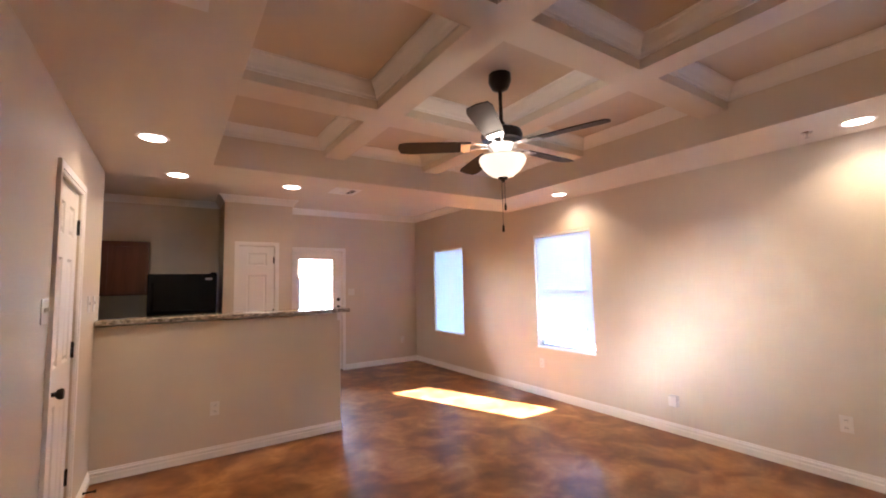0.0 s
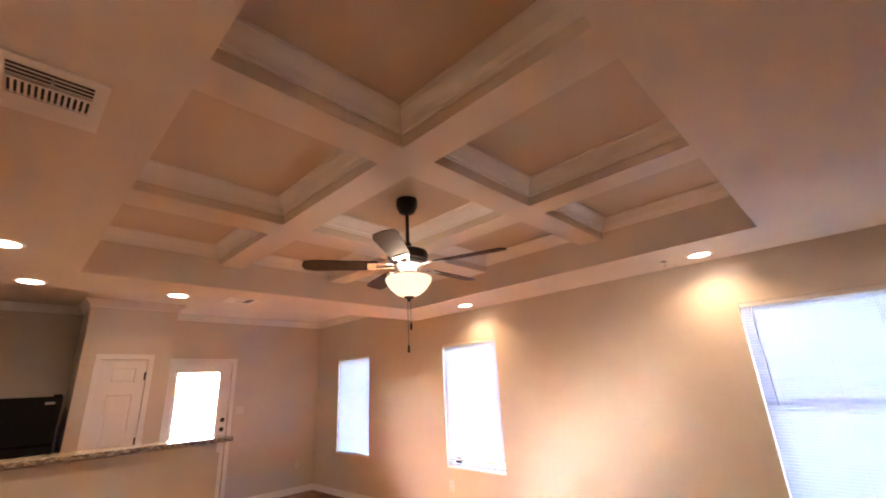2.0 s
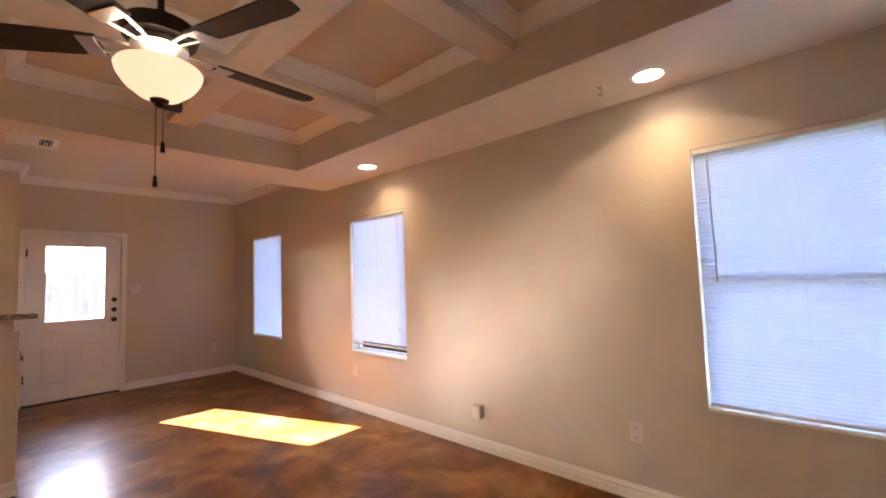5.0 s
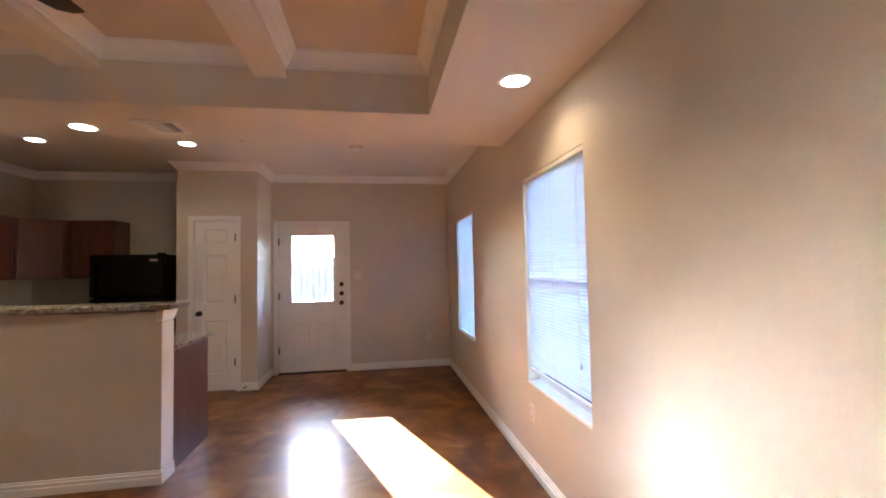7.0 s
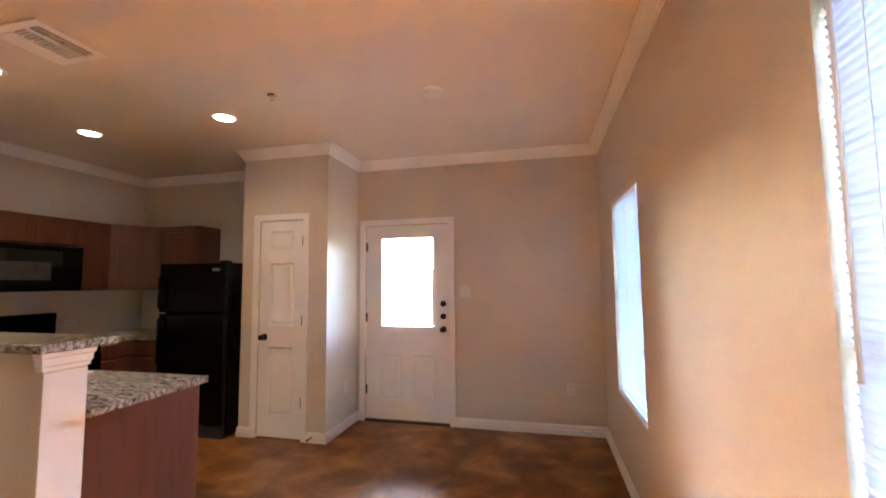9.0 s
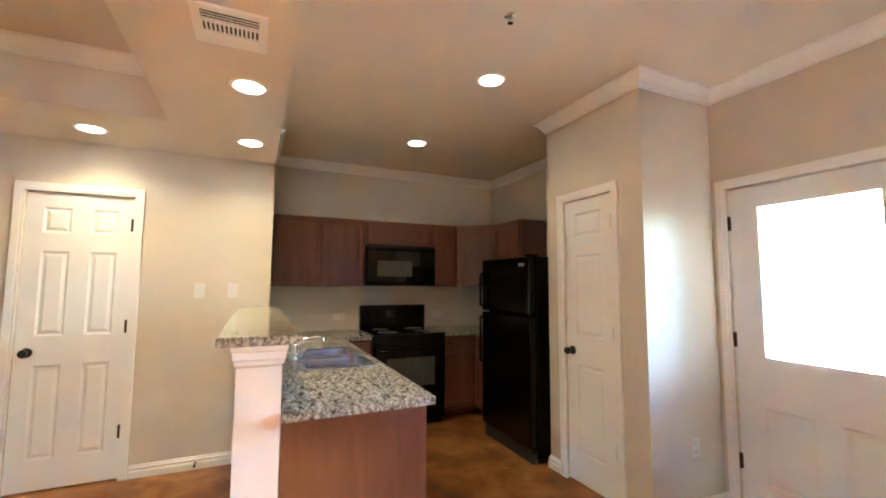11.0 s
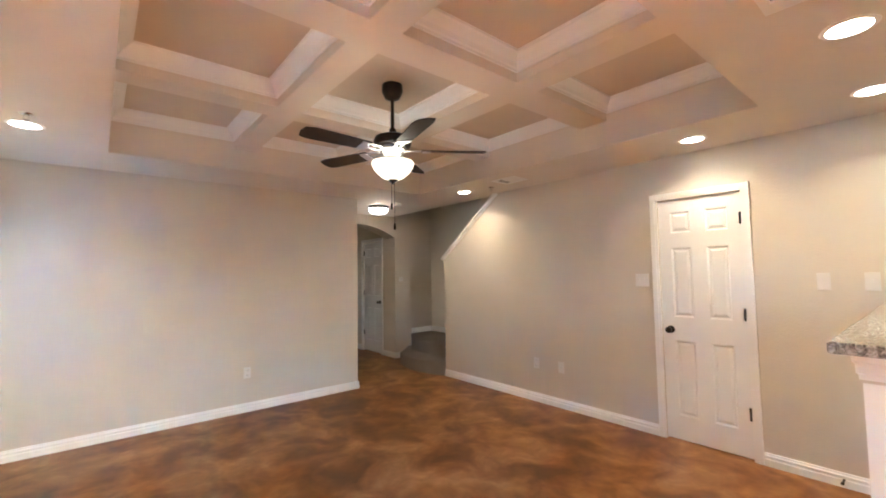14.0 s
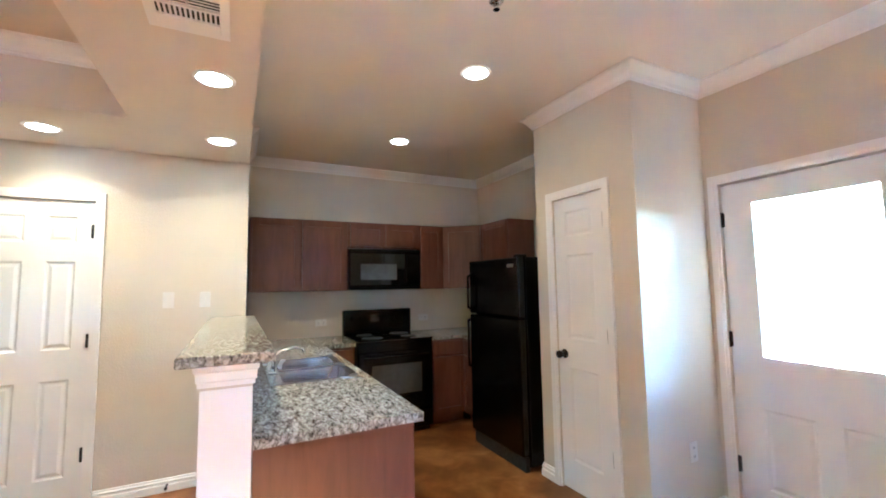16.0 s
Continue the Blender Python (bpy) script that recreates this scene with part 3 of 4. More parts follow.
cabinet("wall_cabinet", "short reddish-brown wooden wall cabinet above the microwave", "cabinet", 0.785, 0.31, 1.82, 2.09, 2, to_east(XF, 5.594))
cabinet("wall_cabinet", "narrow reddish-brown wooden wall cabinet with one door", "cabinet", 0.30, 0.31, 1.385, 2.09, 1, to_east(XF, 6.381))
dg = thing("wall_cabinet", "reddish-brown wooden diagonal corner wall cabinet", "cabinet", "kitchen cabinets")
bm = bmesh.new()
poly = [(XK + 0.002, 6.684), (XF, 6.684), (-0.49, YB - 0.33), (-0.49, YB - 0.002), (XK + 0.002, YB - 0.002)]
lo_ = [bm.verts.new((x, y, 1.385)) for x, y in poly]
hi_ = [bm.verts.new((x, y, 2.09)) for x, y in poly]
bm.faces.new(lo_[::-1]), bm.faces.new(hi_)
for i in range(5):
    bm.faces.new((lo_[i], lo_[(i + 1) % 5], hi_[(i + 1) % 5], hi_[i]))
part("body", bm, CAB, dg)
a_, b_ = Vector((XF, 6.684)), Vector((-0.49, YB - 0.33))
ang = math.atan2(b_.y - a_.y, b_.x - a_.x)
shaker(dg, 0.015, (b_ - a_).length - 0.015, 1.405, 2.07, Matrix.Translation((a_.x, a_.y, 0)) @ Matrix.Rotation(ang, 4, "Z"))
cabinet("wall_cabinet", ULAB, "cabinet", 0.50, 0.328, 1.385, 2.09, 1, Matrix.Translation((-0.487, YB - 0.33, 0)))
# base units
BLAB = "reddish-brown stained wooden base cabinet under the granite worktop"
cabinet("base_cabinet", BLAB, "cabinet", 0.28, 0.60, 0, 0.865, 1, to_east(-0.49, 5.31), True, True)
cabinet("base_cabinet", BLAB, "cabinet", 0.40, 0.60, 0, 0.865, 1, to_east(-0.49, 6.378), True, True)
cabinet("base_cabinet", BLAB, "cabinet", 0.48, 0.60, 0, 0.865, 1, Matrix.Translation((-0.47, 6.75, 0)), True, True)
pen = thing("base_cabinet", "reddish-brown wooden peninsula cabinet with a plain end panel", "cabinet", "kitchen cabinets")
pb = box(XC - 0.9, HX1 - 0.02, HY1 + 0.003, 5.265, 0.10, 0.72)
for q in ((XC - 0.9, HX1 - 0.02, HY1 + 0.003, HY1 + 0.023), (XC - 0.9, HX1 - 0.02, 5.245, 5.265), (XC - 0.9, XC - 0.88, HY1 + 0.023, 5.245)):
    add_box(pb, *q, 0.72, 0.865)
part("body", pb, CAB, pen)
part("toe_kick", box(XC - 0.9, HX1 - 0.03, HY1 + 0.003, 5.20, 0.0, 0.10), CAB, pen)
part("end_panel", box(HX1 - 0.02, HX1, HY1 + 0.003, 5.275, 0.0, 0.865, 0.002), CAB, pen)
turn = Matrix.Rotation(radians(180), 4, "Z")
for i in range(4):
    shaker(pen, 0.02 + i * 0.47, 0.47 + i * 0.47, 0.13, 0.69, Matrix.Translation((1.68, 5.265, 0)) @ turn)
    dr = box(0.02 + i * 0.47, 0.47 + i * 0.47, -0.019, 0, 0.715, 0.845, 0.003)
    dr.transform(Matrix.Translation((1.68, 5.265, 0)) @ turn)
    part("drawer_front", dr, CAB, pen)
# worktops
SX0, SX1, SY0, SY1 = 0.155, 0.965, 4.77, 5.235
wt = bmesh.new()
for x0, x1, y0, y1 in ((XK, SX0, HY1 + 0.002, 5.308), (SX1, 1.768, HY1 + 0.002, 5.308), (SX0, SX1, HY1 + 0.002, SY0), (SX0, SX1, SY1, 5.308), (XK, -0.455, 5.308, 5.592)):
    add_box(wt, x0, x1, y0, y1, 0.866, 0.902)
bmesh.ops.remove_doubles(wt, verts=wt.verts, dist=1e-5)
tagged(part("worktop", wt, GRANITE), "speckled grey and black granite peninsula worktop", "worktop")
wt = bmesh.new()
for x0, x1, y0, y1 in ((XK, -0.455, 6.374, YB), (-0.455, 0.02, 6.72, YB)):
    add_box(wt, x0, x1, y0, y1, 0.866, 0.902)
bmesh.ops.remove_doubles(wt, verts=wt.verts, dist=1e-5)
tagged(part("worktop", wt, GRANITE), "speckled granite worktop in the kitchen corner beside the range", "worktop")
tagged(part("bar_top", box(XC + 0.002, 1.825, 4.408, 4.715, 1.178, 1.215, 0.006), GRANITE), "raised speckled granite bar top on the half wall", "bar top")
capm = [(0, 1.095), (0.007, 1.095), (0.008, 1.112), (0.013, 1.116), (0.014, 1.145), (0.020, 1.152), (0.022, 1.176), (0, 1.176)]
structure("trim", sweep([(HX1 - 0.03, HY1), (HX1, HY1), (HX1, HY0), (HX1 - 0.03, HY0)], capm), TRIM, "white molding under the bar top", "trim")
structure("trim", box(HX1 + 0.0005, HX1 + 0.004, HY0 + 0.001, HY1 - 0.001, 0.1, 1.085), TRIM, "white painted end of the half wall", "trim")
# sink
sk = thing("kitchen_sink", "stainless steel double-bowl sink set in granite", "sink")
mid = (SX0 + SX1) / 2
rim = bmesh.new()
for q in ((SX0 - 0.014, SX1 + 0.014, SY0 - 0.014, SY0 + 0.06), (SX0 - 0.014, SX1 + 0.014, SY1 - 0.03, SY1 + 0.014),
          (SX0 - 0.014, SX0 + 0.03, SY0 + 0.06, SY1 - 0.03), (SX1 - 0.03, SX1 + 0.014, SY0 + 0.06, SY1 - 0.03), (mid - 0.02, mid + 0.02, SY0 + 0.06, SY1 - 0.03)):
    add_box(rim, *q, 0.9025, 0.908)
part("rim", rim, SINK_STEEL, sk)
for x0, x1 in ((SX0 + 0.03, mid - 0.02), (mid + 0.02, SX1 - 0.03)):
    b = bmesh.new()
    r1 = [b.verts.new((x, y, 0.9025)) for x, y in ((x0, SY0 + 0.06), (x1, SY0 + 0.06), (x1, SY1 - 0.03), (x0, SY1 - 0.03))]
    r2 = [b.verts.new((x, y, 0.74)) for x, y in ((x0 + 0.02, SY0 + 0.08), (x1 - 0.02, SY0 + 0.08), (x1 - 0.02, SY1 - 0.05), (x0 + 0.02, SY1 - 0.05))]
    for i in range(4):
        b.faces.new((r1[i], r1[(i + 1) % 4], r2[(i + 1) % 4], r2[i]))
    b.faces.new(r2)
    bo = part("bowl", b, SINK_STEEL, sk)
    part("drain", lathe([(0, 0.744), (0.04, 0.744), (0.045, 0.7405)], 20, Matrix.Translation(((x0 + x1) / 2, (SY0 + SY1) / 2, 0))), CHROME, bo, "", True)
fc = thing("faucet", "chrome single-lever kitchen faucet behind the sink", "faucet")
part("base", box(mid - 0.10, mid + 0.10, SY0 - 0.005, SY0 + 0.045, 0.908, 0.922, 0.005), CHROME, fc)
part("body", lathe([(0, 0.92), (0.024, 0.92), (0.022, 0.99), (0.018, 1.01), (0, 1.015)], 20, Matrix.Translation((mid, SY0 + 0.02, 0))), CHROME, fc, "", True)
tube("spout", [(mid, SY0 + 0.02, 0.985), (mid, SY0 + 0.08, 1.03), (mid, SY0 + 0.16, 1.045), (mid, SY0 + 0.21, 1.035), (mid, SY0 + 0.215, 1.005)], 0.011, CHROME, fc)
tube("lever", [(mid, SY0 + 0.02, 1.01), (mid + 0.02, SY0 - 0.01, 1.05), (mid + 0.05, SY0 - 0.02, 1.075)], 0.007, CHROME, fc)

# range
RY0, RY1, RX = 5.602, 6.367, -0.43
rg = thing("kitchen_range", "black freestanding electric range with a grey oven window", "range")
part("body", box(XK + 0.02, RX, RY0, RY1, 0.05, 0.895, 0.004), BLACK, rg)
part("cooktop", box(XK + 0.02, RX + 0.012, RY0 - 0.002, RY1 + 0.002, 0.896, 0.912, 0.004), BLACKG, rg)
part("backguard", box(XK + 0.02, XK + 0.10, RY0, RY1, 0.912, 1.17, 0.012), BLACK, rg)
for i, y in enumerate((RY0 + 0.10, RY0 + 0.20, RY1 - 0.20, RY1 - 0.10)):
    part("knob", lathe([(0, 0), (0.024, 0), (0.021, 0.022), (0, 0.024)], 16, Matrix.Translation((XK + 0.10, y, 1.08)) @ Matrix.Rotation(radians(90), 4, "Y")), BLACK, rg, "", True)
part("display", box(XK + 0.10, XK + 0.103, RY0 + 0.29, RY1 - 0.29, 1.04, 1.12), BLACKG, rg)
for x, y, r in ((-0.60, RY0 + 0.19, 0.10), (-0.60, RY1 - 0.19, 0.08), (-0.88, RY0 + 0.19, 0.08), (-0.88, RY1 - 0.19, 0.10)):
    part("burner", lathe([(r, 0.913), (r, 0.918), (r * 0.85, 0.920), (r * 0.8, 0.915), (r * 0.6, 0.920), (r * 0.5, 0.915), (r * 0.3, 0.920), (0, 0.918)], 24, Matrix.Translation((x, y, 0))), DARK, rg, "", True)
od = part("oven_door", box(RX, RX + 0.03, RY0 + 0.01, RY1 - 0.01, 0.24, 0.80, 0.006), BLACK, rg)
part("oven_window", box(RX + 0.03, RX + 0.033, RY0 + 0.13, RY1 - 0.13, 0.40, 0.68), GREYG, od, "grey oven glass")
tube("handle", [(RX + 0.03, RY0 + 0.06, 0.76), (RX + 0.065, RY0 + 0.07, 0.76), (RX + 0.065, RY1 - 0.07, 0.76), (RX + 0.03, RY1 - 0.06, 0.76)], 0.011, BLACK, od)
part("storage_drawer", box(RX, RX + 0.025, RY0 + 0.01, RY1 - 0.01, 0.08, 0.225, 0.005), BLACK, rg)
part("plinth", box(XK + 0.05, RX - 0.04, RY0 + 0.02, RY1 - 0.02, 0.0, 0.05), DARK, rg)
# microwave
mw = thing("microwave", "black over-the-range microwave with a grey door window", "microwave")
MX = -0.735
part("body", box(XK + 0.003, MX, 5.598, 6.376, 1.39, 1.812, 0.004), BLACK, mw)
md = part("door", box(MX, MX + 0.022, 5.602, 6.196, 1.43, 1.765, 0.006), BLACKG, mw)
part("window", box(MX + 0.022, MX + 0.024, 5.706, 6.096, 1.49, 1.655), GREYG, md, "grey microwave glass")
part("control_panel", box(MX, MX + 0.02, 6.202, 6.372, 1.43, 1.765, 0.005), BLACK, mw)
part("vent_grille", box(MX, MX + 0.016, 5.602, 6.372, 1.772, 1.806, 0.003), BLACK, mw)
part("bottom_lip", box(MX, MX + 0.014, 5.602, 6.372, 1.388, 1.424, 0.003), BLACK, mw)
# refrigerator
fg = thing("refrigerator", "tall black top-freezer refrigerator beside the pantry", "refrigerator")
FX0, FX1, FY = 0.025, 0.785, 6.55
part("body", box(FX0, FX1, FY + 0.07, YB - 0.03, 0.03, 1.645, 0.008), BLACK, fg)
fz = part("freezer_door", box(FX0, FX1, FY, FY + 0.065, 1.165, 1.645, 0.012), BLACK, fg)
fr_ = part("door", box(FX0, FX1, FY, FY + 0.065, 0.12, 1.152, 0.012), BLACK, fg)
tube("handle", [(FX0 + 0.05, FY, 1.20), (FX0 + 0.05, FY - 0.045, 1.22), (FX0 + 0.05, FY - 0.045, 1.50), (FX0 + 0.05, FY, 1.53)], 0.012, BLACK, fz)
tube("handle", [(FX0 + 0.05, FY, 1.12), (FX0 + 0.05, FY - 0.045, 1.10), (FX0 + 0.05, FY - 0.045, 0.70), (FX0 + 0.05, FY, 0.67)], 0.012, BLACK, fr_)
part("badge", box(FX1 - 0.14, FX1 - 0.06, FY - 0.003, FY, 1.565, 1.59), STEEL, fz, "small silver badge")
part("kick_plate", box(FX0 + 0.01, FX1 - 0.01, FY + 0.03, FY + 0.07, 0.0, 0.11), DARK, fg)
part("hinge_cover", box(FX1 - 0.08, FX1 - 0.01, FY + 0.02, FY + 0.10, 1.645, 1.665, 0.004), BLACK, fg)

# ---------- stairs ----------
st = thing("staircase", "taupe carpeted stairs turning up behind the wall", "stairs")


def tread(poly, z0, z1):
    b = bmesh.new()
    lo_ = [b.verts.new((x, y, z0)) for x, y in poly]
    hi_ = [b.verts.new((x, y, z1)) for x, y in poly]
    b.faces.new(lo_[::-1]), b.faces.new(hi_)
    for i in range(len(poly)):
        j = (i + 1) % len(poly)
        b.faces.new((lo_[i], lo_[j], hi_[j], hi_[i]))
    tops = [e for e in b.edges if all(v.co.z > z1 - 1e-6 for v in e.verts)]
    bmesh.ops.bevel(b, geom=tops, offset=0.02, segments=3, affect="EDGES", profile=0.5)
    return b


bow = [(-0.06 - 0.13 * (2 * i / 10 - 1) ** 2, -1.02 + 1.115 * i / 10) for i in range(11)]
part("step", tread([(-1.30, 0.095), (-1.30, AY - 0.178), (-0.70, AY - 0.178), (-0.70, AY + 0.002), (-0.6, AY + 0.002), (-0.45, -1.2)] + bow, 0, 0.18), CARPET, st, "", True)
part("step", tread([(-1.30, 0.13), (-1.30, AY - 0.178), (-0.702, AY - 0.178), (-0.702, AY + 0.003), (-0.42, -1.02), (-0.40, 0.095), (-0.42, 0.13)], 0.18, 0.36), CARPET, st, "", True)
for i in range(9):
    y = 0.13 + 0.25 * i
    part("step", tread([(-1.298, y), (XC - 0.112, y), (XC - 0.112, y + 0.26), (-1.298, y + 0.26)], 0.36 + 0.18 * i, 0.54 + 0.18 * i), CARPET, st, "", True)
# raking cap on the stair wall
cp = bmesh.new()
p0, p1 = Vector((0, 0.065, 1.63)), Vector((0, 1.155, 2.434))
L = (p1 - p0).length
ang = math.atan2(p1.z - p0.z, p1.y - p0.y)
m = Matrix.Translation((XC - 0.055, (p0.y + p1.y) / 2, (p0.z + p1.z) / 2)) @ Matrix.Rotation(ang, 4, "X")
tilt_box(cp, 0.17, L, 0.028, m @ Matrix.Translation((0, 0, 0.024)), 0.004)
tilt_box(cp, 0.132, L - 0.03, 0.03, m @ Matrix.Translation((0, 0.01, -0.004)), 0.003)
structure("trim", cp, TRIM, "white raking cap on the stair wall", "trim")


# ---------- lamps ----------
def can_light(x, y, z, power, size=0.14):
    c = thing("recessed_light", "lit round recessed ceiling light with a white trim", "ceiling light", "recessed lights")
    part("trim_ring", lathe([(0.072, z + 0.0), (0.074, z - 0.006), (0.090, z - 0.005), (0.094, z - 0.0005), (0.072, z)], 32, Matrix.Translation((x, y, 0))), TRIM, c, "", True)
    part("diffuser", lathe([(0, z - 0.003), (0.070, z - 0.003), (0.073, z - 0.0015)], 32, Matrix.Translation((x, y, 0))), LAMP, c, "glowing warm lens")
    d = bpy.data.lights.new("can_lamp", "AREA")
    d.shape, d.size, d.energy, d.color, d.spread = "DISK", size, power, (1.0, 0.71, 0.38), radians(130)
    o = new("can_lamp", d)
    o.matrix_world = Matrix.Translation((x, y, z - 0.012))
    return c


CANW = 0.058
for x, y in ((1.248, 4.465), (0.296, 4.465), (0.15, 3.498), (3.965, 3.448), (3.98, 0.978), (0.17, 0.96)):
    can_light(x, y, ZS, CANW)
for x, y in ((1.304, 5.892), (-0.057, 5.889)):
    can_light(x, y, ZN, CANW * 0.45)

hl = thing("flush_light", "lit flush ceiling light with a dark bronze rim", "ceiling light")
hx, hy = 0.47, -0.56
part("rim", lathe([(0, ZS), (0.15, ZS), (0.155, ZS - 0.02), (0.14, ZS - 0.04), (0.13, ZS - 0.04)], 32, Matrix.Translation((hx, hy, 0))), BRONZE, hl, "dark bronze rim", True)
part("bowl", lathe([(0.138, ZS - 0.038), (0.13, ZS - 0.07), (0.10, ZS - 0.095), (0.05, ZS - 0.11), (0, ZS - 0.113)], 32, Matrix.Translation((hx, hy, 0))), HALLB, hl, "glowing frosted glass", True)

# ceiling fan
fan = thing("ceiling_fan", "dark bronze five-blade ceiling fan with a lit glass bowl", "ceiling fan", "", Matrix.Translation((2.026, 2.228, 0)))
part("canopy", lathe([(0, ZT), (0.072, ZT), (0.074, ZT - 0.05), (0.052, ZT - 0.095), (0.02, ZT - 0.11), (0, ZT - 0.11)], 28), BRONZE, fan, "", True)
part("downrod", lathe([(0, ZT - 0.08), (0.0125, ZT - 0.08), (0.0125, 2.44), (0, 2.44)], 14), BRONZE, fan, "", True)
part("motor_housing", lathe([(0, 2.47), (0.022, 2.47), (0.03, 2.435), (0.08, 2.425), (0.125, 2.405), (0.135, 2.375), (0.125, 2.345), (0.09, 2.335), (0, 2.335)], 36), BRONZE, fan, "", True)
part("flywheel", lathe([(0, 2.335), (0.095, 2.335), (0.10, 2.31), (0.07, 2.285), (0.06, 2.255), (0, 2.255)], 32), STEEL, fan, "bright nickel collar", True)
part("light_fitter", lathe([(0, 2.262), (0.065, 2.262), (0.068, 2.25), (0.03, 2.240), (0, 2.240)], 28), BRONZE, fan, "", True)
part("glass_bowl", lathe([(0.145, 2.232), (0.150, 2.222), (0.142, 2.195), (0.115, 2.155), (0.07, 2.118), (0.03, 2.105), (0, 2.104)], 36), BOWL, fan, "glowing frosted glass bowl", True)
part("finial", lathe([(0, 2.112), (0.034, 2.108), (0.03, 2.097), (0.012, 2.088), (0.008, 2.077), (0, 2.074)], 20), BRONZE, fan, "", True)
fl = bpy.data.lights.new("fan_lamp", "POINT")
fl.energy, fl.shadow_soft_size, fl.color = 0.055, 0.05, (1.0, 0.80, 0.55)
flo = new("fan_lamp", fl)
flo.matrix_world = Matrix.Translation((2.026, 2.228, 2.20))
blade = bmesh.new()
outline = [(0.20, -0.055), (0.30, -0.062), (0.60, -0.070), (0.655, -0.055), (0.668, 0.0), (0.655, 0.055), (0.60, 0.070), (0.30, 0.062), (0.20, 0.055)]
lo_ = [blade.verts.new((x, y, -0.003)) for x, y in outline]
hi_ = [blade.verts.new((x, y, 0.003)) for x, y in outline]
blade.faces.new(lo_[::-1]), blade.faces.new(hi_)
for i in range(len(outline)):
    j = (i + 1) % len(outline)
    blade.faces.new((lo_[i], lo_[j], hi_[j], hi_[i]))
blade_me = mesh_of("blade", blade, BLADE)
arm = bmesh.new()
for y in (-0.028, 0.028):
    tilt_box(arm, 0.15, 0.016, 0.008, Matrix.Translation((0.155, y, 0.0)) @ Matrix.Rotation(radians(8 if y > 0 else -8), 4, "Z"), 0.002)
tilt_box(arm, 0.06, 0.10, 0.006, Matrix.Translation((0.235, 0, -0.007)), 0.002)
arm_me = mesh_of("blade_arm", arm, STEEL)
for i in range(5):
    r = Matrix.Translation((0, 0, 2.312)) @ Matrix.Rotation(radians(2 + 72 * i), 4, "Z") @ Matrix.Rotation(radians(11), 4, "X")
    b = new("blade", blade_me)
    b.parent, b.matrix_basis = fan, r
    a = new("blade_arm", arm_me)
    a.parent, a.matrix_basis = fan, r
for dx, z1 in ((0.012, 1.94), (-0.012, 1.80)):
    tube("pull_chain", [(dx, 0, 2.09), (dx, 0, z1)], 0.0016, BRONZE, fan)
    part("chain_fob", lathe([(0, z1 + 0.004), (0.006, z1), (0.009, z1 - 0.04), (0, z1 - 0.045)], 12, Matrix.Translation((dx, 0, 0))), BRONZE, fan, "", True)


# ---------- vents, detectors, plates ----------
T = lambda x, y, z: Matrix.Translation((x, y, z))


def ceiling_vent(w, d, m):
    """A three-way register round the origin: long louvres at -y, a row of cross slots, and a curved blank plate; it hangs below z = 0."""
    v = thing("ceiling_vent", "white metal ceiling air register with dark slots", "air vent", "ceiling vents", m)
    b = bmesh.new()
    f = 0.032
    for q in ((-w / 2, w / 2, -d / 2, -d / 2 + f), (-w / 2, w / 2, d / 2 - f, d / 2), (-w / 2, -w / 2 + f, -d / 2 + f, d / 2 - f), (w / 2 - f, w / 2, -d / 2 + f, d / 2 - f)):
        add_box(b, *q, -0.009, -0.0005)
    part("frame", b, TRIM, v)
    # no duct is built: its shade is this plate's colour
    part("backing", box(-w / 2 + f, w / 2 - f, -d / 2 + f, d / 2 - f, -0.002, -0.0005), DARK, v, "dark plate with the duct's shade in its colour")
    y0, span, inner = -d / 2 + f, d - 2 * f, w - 2 * f
    for i in range(4):
        part("louvre", tilt_box(bmesh.new(), inner, 0.004, 0.0015, Matrix.Translation((0, y0 + span * 0.34 * (i + 0.5) / 4, -0.004)) @ Matrix.Rotation(radians(-30), 4, "X")), TRIM, v)
    part("divider", box(-w / 2 + f, w / 2 - f, y0 + span * 0.34, y0 + span * 0.38, -0.010, -0.002), TRIM, v)
    for i in range(14):
        x = -inner / 2 + inner * i / 13
        part("bar", box(x - 0.0035, x + 0.0035, y0 + span * 0.38, y0 + span * 0.70, -0.009, -0.003), TRIM, v)
    part("blank_plate", box(-w / 2 + f, w / 2 - f, y0 + span * 0.70, y0 + span, -0.013, -0.002, 0.003), TRIM, v)
    part("damper_lever", box(0.0, 0.006, y0 + span * 0.14, y0 + span * 0.22, -0.018, -0.006), STEEL, v)
    return v


ceiling_vent(0.27, 0.27, Matrix.Translation((1.768, 4.405, ZS)) @ Matrix.Rotation(radians(90), 4, "Z"))
ceiling_vent(0.25, 0.30, Matrix.Translation((0.235, 1.75, ZS)))


def sprinkler(x, y, z):
    s = thing("sprinkler", "small chrome fire sprinkler head in the ceiling", "sprinkler", "sprinklers")
    part("escutcheon", lathe([(0, z), (0.035, z), (0.03, z - 0.006), (0.012, z - 0.010), (0, z - 0.010)], 20, Matrix.Translation((x, y, 0))), CHROME, s, "", True)
    b = bmesh.new()
    for dx in (-0.011, 0.011):
        add_box(b, x + dx - 0.002, x + dx + 0.002, y - 0.002, y + 0.002, z - 0.036, z - 0.008)
    part("frame", b, CHROME, s)
    part("deflector", lathe([(0, z - 0.036), (0.016, z - 0.036), (0.016, z - 0.039), (0, z - 0.039)], 16, Matrix.Translation((x, y, 0))), CHROME, s)


sprinkler(1.909, 5.639, ZN)
sprinkler(3.951, 1.229, ZS)
sprinkler(0.10, 1.35, ZS)


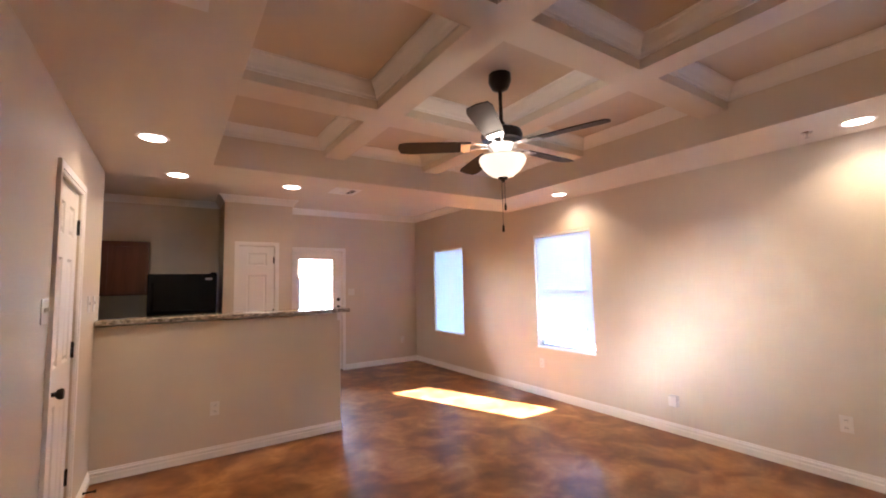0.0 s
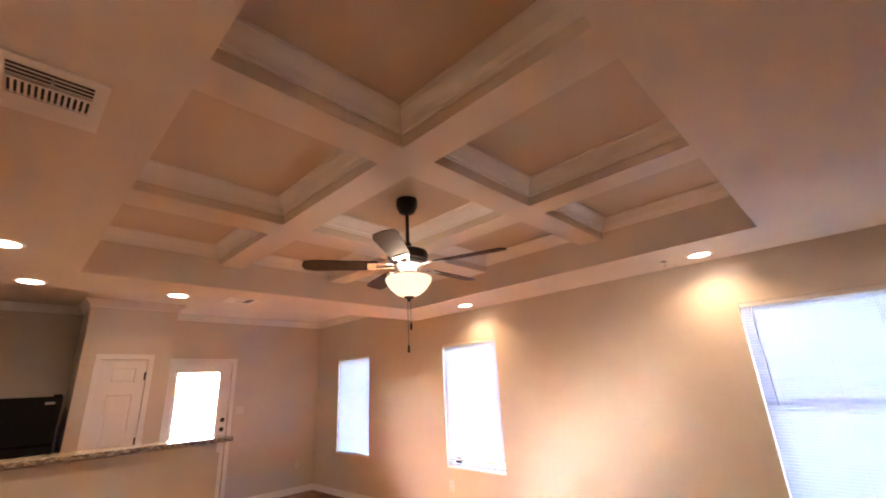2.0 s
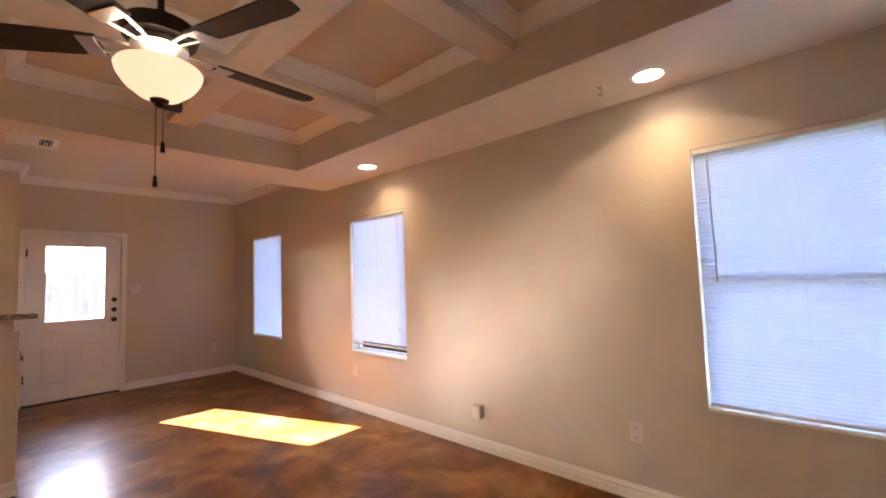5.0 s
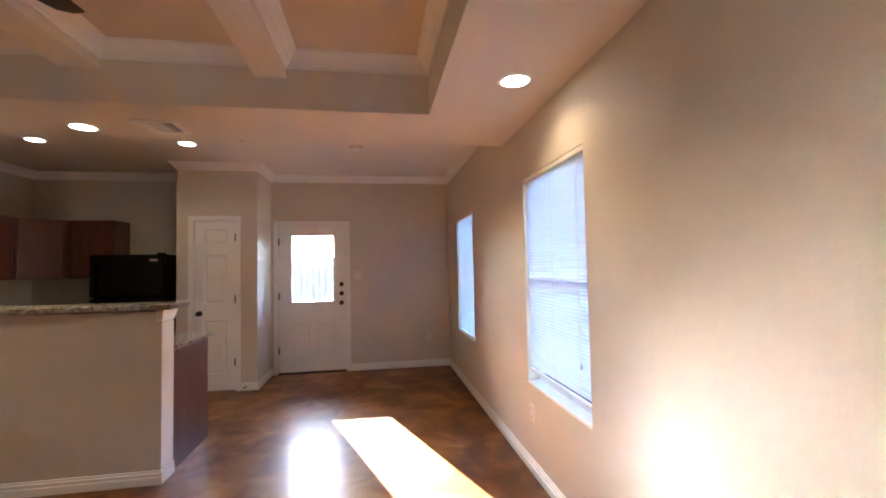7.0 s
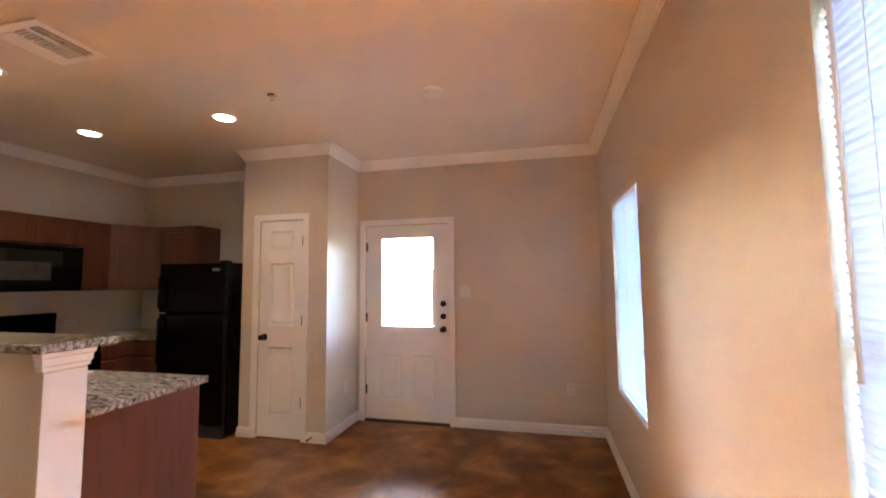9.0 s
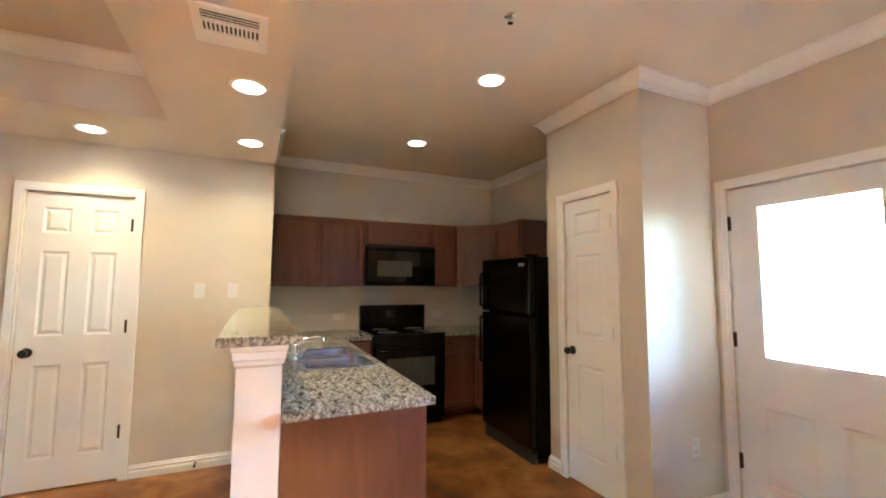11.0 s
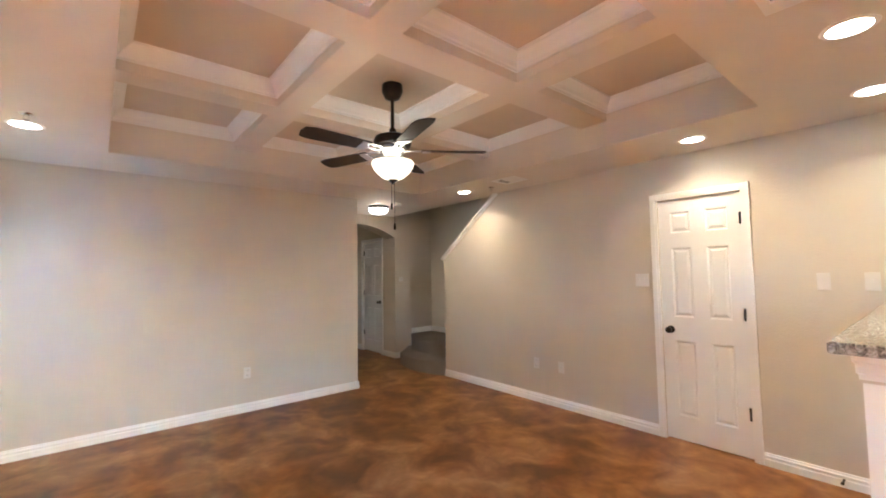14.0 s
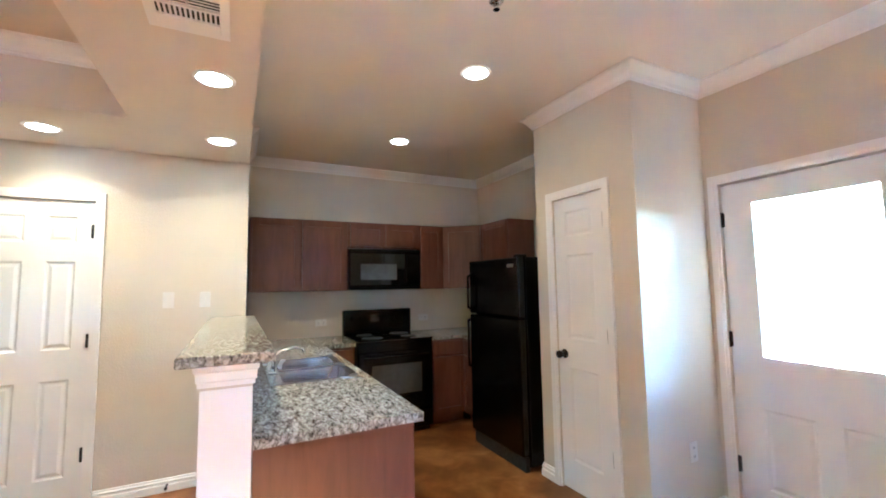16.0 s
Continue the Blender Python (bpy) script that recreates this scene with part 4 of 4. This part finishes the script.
def smoke_detector(x, y, z, label):
    s = thing("smoke_detector", label, "smoke detector", "smoke detectors")
    part("base", lathe([(0, z), (0.075, z), (0.075, z - 0.012), (0.068, z - 0.014)], 28, T(x, y, 0)), WPLAST, s, "", True)
    part("cover", lathe([(0.066, z - 0.012), (0.062, z - 0.030), (0.03, z - 0.036), (0, z - 0.036)], 28, T(x, y, 0)), WPLAST, s, "", True)


smoke_detector(3.01, 5.858, ZN, "round white smoke detector on the dining ceiling")
smoke_detector(0.375, -0.225, ZS, "round white smoke detector on the hall ceiling")


def plate(name, label, cat, m, w=0.072, h=0.116, kind="outlet"):
    """A wall plate in the plane y = 0, looking to -y, round the origin."""
    p = thing(name, label, cat, "wall plates", m)
    part("cover", box(-w / 2, w / 2, -0.006, 0, -h / 2, h / 2, 0.002), WPLAST, p)
    n = max(1, round(w / 0.072))
    for i in range(n):
        cx = (i - (n - 1) / 2) * 0.046
        if kind == "switch":
            part("toggle", box(cx - 0.005, cx + 0.005, -0.016, -0.006, -0.004, 0.018, 0.002), WPLAST, p)
        elif kind == "outlet":
            for dz in (-0.026, 0.026):
                s = part("socket", box(cx - 0.016, cx + 0.016, -0.008, -0.006, dz - 0.014, dz + 0.014, 0.002), WPLAST, p)
                for dx in (-0.006, 0.006):
                    # holes drawn as near-black blocks, their shade in the colour
                    part("slot", box(cx + dx - 0.0015, cx + dx + 0.0015, -0.0086, -0.008, dz - 0.006, dz + 0.006), DARK, s)
        else:
            part("jack", lathe([(0, 0), (0.008, 0), (0.007, 0.006), (0, 0.007)], 12, Matrix.Translation((cx, -0.006, 0)) @ Matrix.Rotation(radians(90), 4, "X")), STEEL, p)
    return p


R = lambda a: Matrix.Rotation(radians(a), 4, "Z")
OUT, SWI = "white duplex wall outlet", "white toggle light switch plate"
plate("outlet", OUT, "outlet", T(XC, 1.69, 0.424) @ R(90))
plate("cable_plate", "white cable jack plate on the wall", "wall plate", T(XC, 2.014, 0.424) @ R(90), kind="jack")
plate("light_switch", "white double light switch plate", "light switch", T(XC, 2.907, 1.355) @ R(90), 0.118, 0.116, "switch")
plate("light_switch", SWI, "light switch", T(XC, 4.136, 1.352) @ R(90), kind="switch")
plate("light_switch", SWI, "light switch", T(XC, 4.37, 1.352) @ R(90), kind="switch")
plate("outlet", OUT, "outlet", T(XW, 1.25, 0.40) @ R(-90))
plate("outlet", OUT, "outlet", T(XW, 4.106, 0.41) @ R(-90))
plate("outlet", OUT, "outlet", T(2.343, YS, 0.411) @ R(180))
plate("outlet", OUT, "outlet", T(0.62, HY0, 0.41))
plate("light_switch", SWI, "light switch", T(2.948, YB, 1.34), 0.118, kind="switch")
plate("outlet", OUT, "outlet", T(3.951, YB, 0.416))
plate("outlet", OUT, "outlet", T(XK, 5.386, 1.05) @ R(90) @ Matrix.Rotation(radians(90), 4, "Y"))
plate("outlet", OUT, "outlet", T(XK, 6.56, 1.05) @ R(90) @ Matrix.Rotation(radians(90), 4, "Y"))
plate("outlet", OUT, "outlet", T(PX1, 7.07, 0.41) @ R(90))
plate("thermostat", "small white thermostat on the hall wall", "thermostat", T(-0.48, AY, 1.35) @ R(180), 0.09, 0.08, "none")
nb = thing("cable_box", "small grey cable box fixed low on the wall", "cable box")
part("case", box(XW - 0.052, XW, 2.40, 2.48, 0.255, 0.355, 0.006), GPLAST, nb)
part("lid", box(XW - 0.058, XW - 0.052, 2.405, 2.475, 0.26, 0.35, 0.002), WPLAST, nb)
for x, y, a in ((XC + 0.016, 4.172, 90), (PX1 - 0.13, PY - 0.016, 0)):
    ds = thing("door_stop", "small dark spring door stop on the baseboard", "door stop", "door stops", T(x, y, 0.05) @ R(a))
    part("spring", lathe([(0, 0), (0.008, 0), (0.006, 0.01), (0.006, 0.06), (0, 0.06)], 10, Matrix.Rotation(radians(90), 4, "X")), BRONZE, ds)
    part("tip", lathe([(0, 0.06), (0.010, 0.06), (0.010, 0.072), (0, 0.074)], 10, Matrix.Rotation(radians(90), 4, "X")), RUBBER, ds)

# ---------- outside ----------
structure("ground", box(-2000, 2000, -2000, 2000, -0.4, -0.13), GRASS, "green lawn round the house", "ground")
structure("patio", box(0.8, 4.4, YB + 0.17, 9.6, -0.13, -0.02), STONE, "pale concrete patio", "patio")
fn = thing("fence", "weathered wooden privacy fence behind the garden", "fence")
fb = box(0, 0.138, 0, 0.02, 0, 1.85, 0.003)
fme = mesh_of("board", fb, FENCE)
for i in range(70):
    b = new("board", fme)
    b.parent = fn
    b.matrix_basis = T(-2.5 + i * 0.146, 12.0 + random.uniform(-0.004, 0.004), -0.13 + random.uniform(-0.01, 0.02))
part("rail", box(-2.5, 7.7, 12.022, 12.06, 0.25, 0.34), FENCE, fn)
part("rail", box(-2.5, 7.7, 12.022, 12.06, 1.35, 1.44), FENCE, fn)
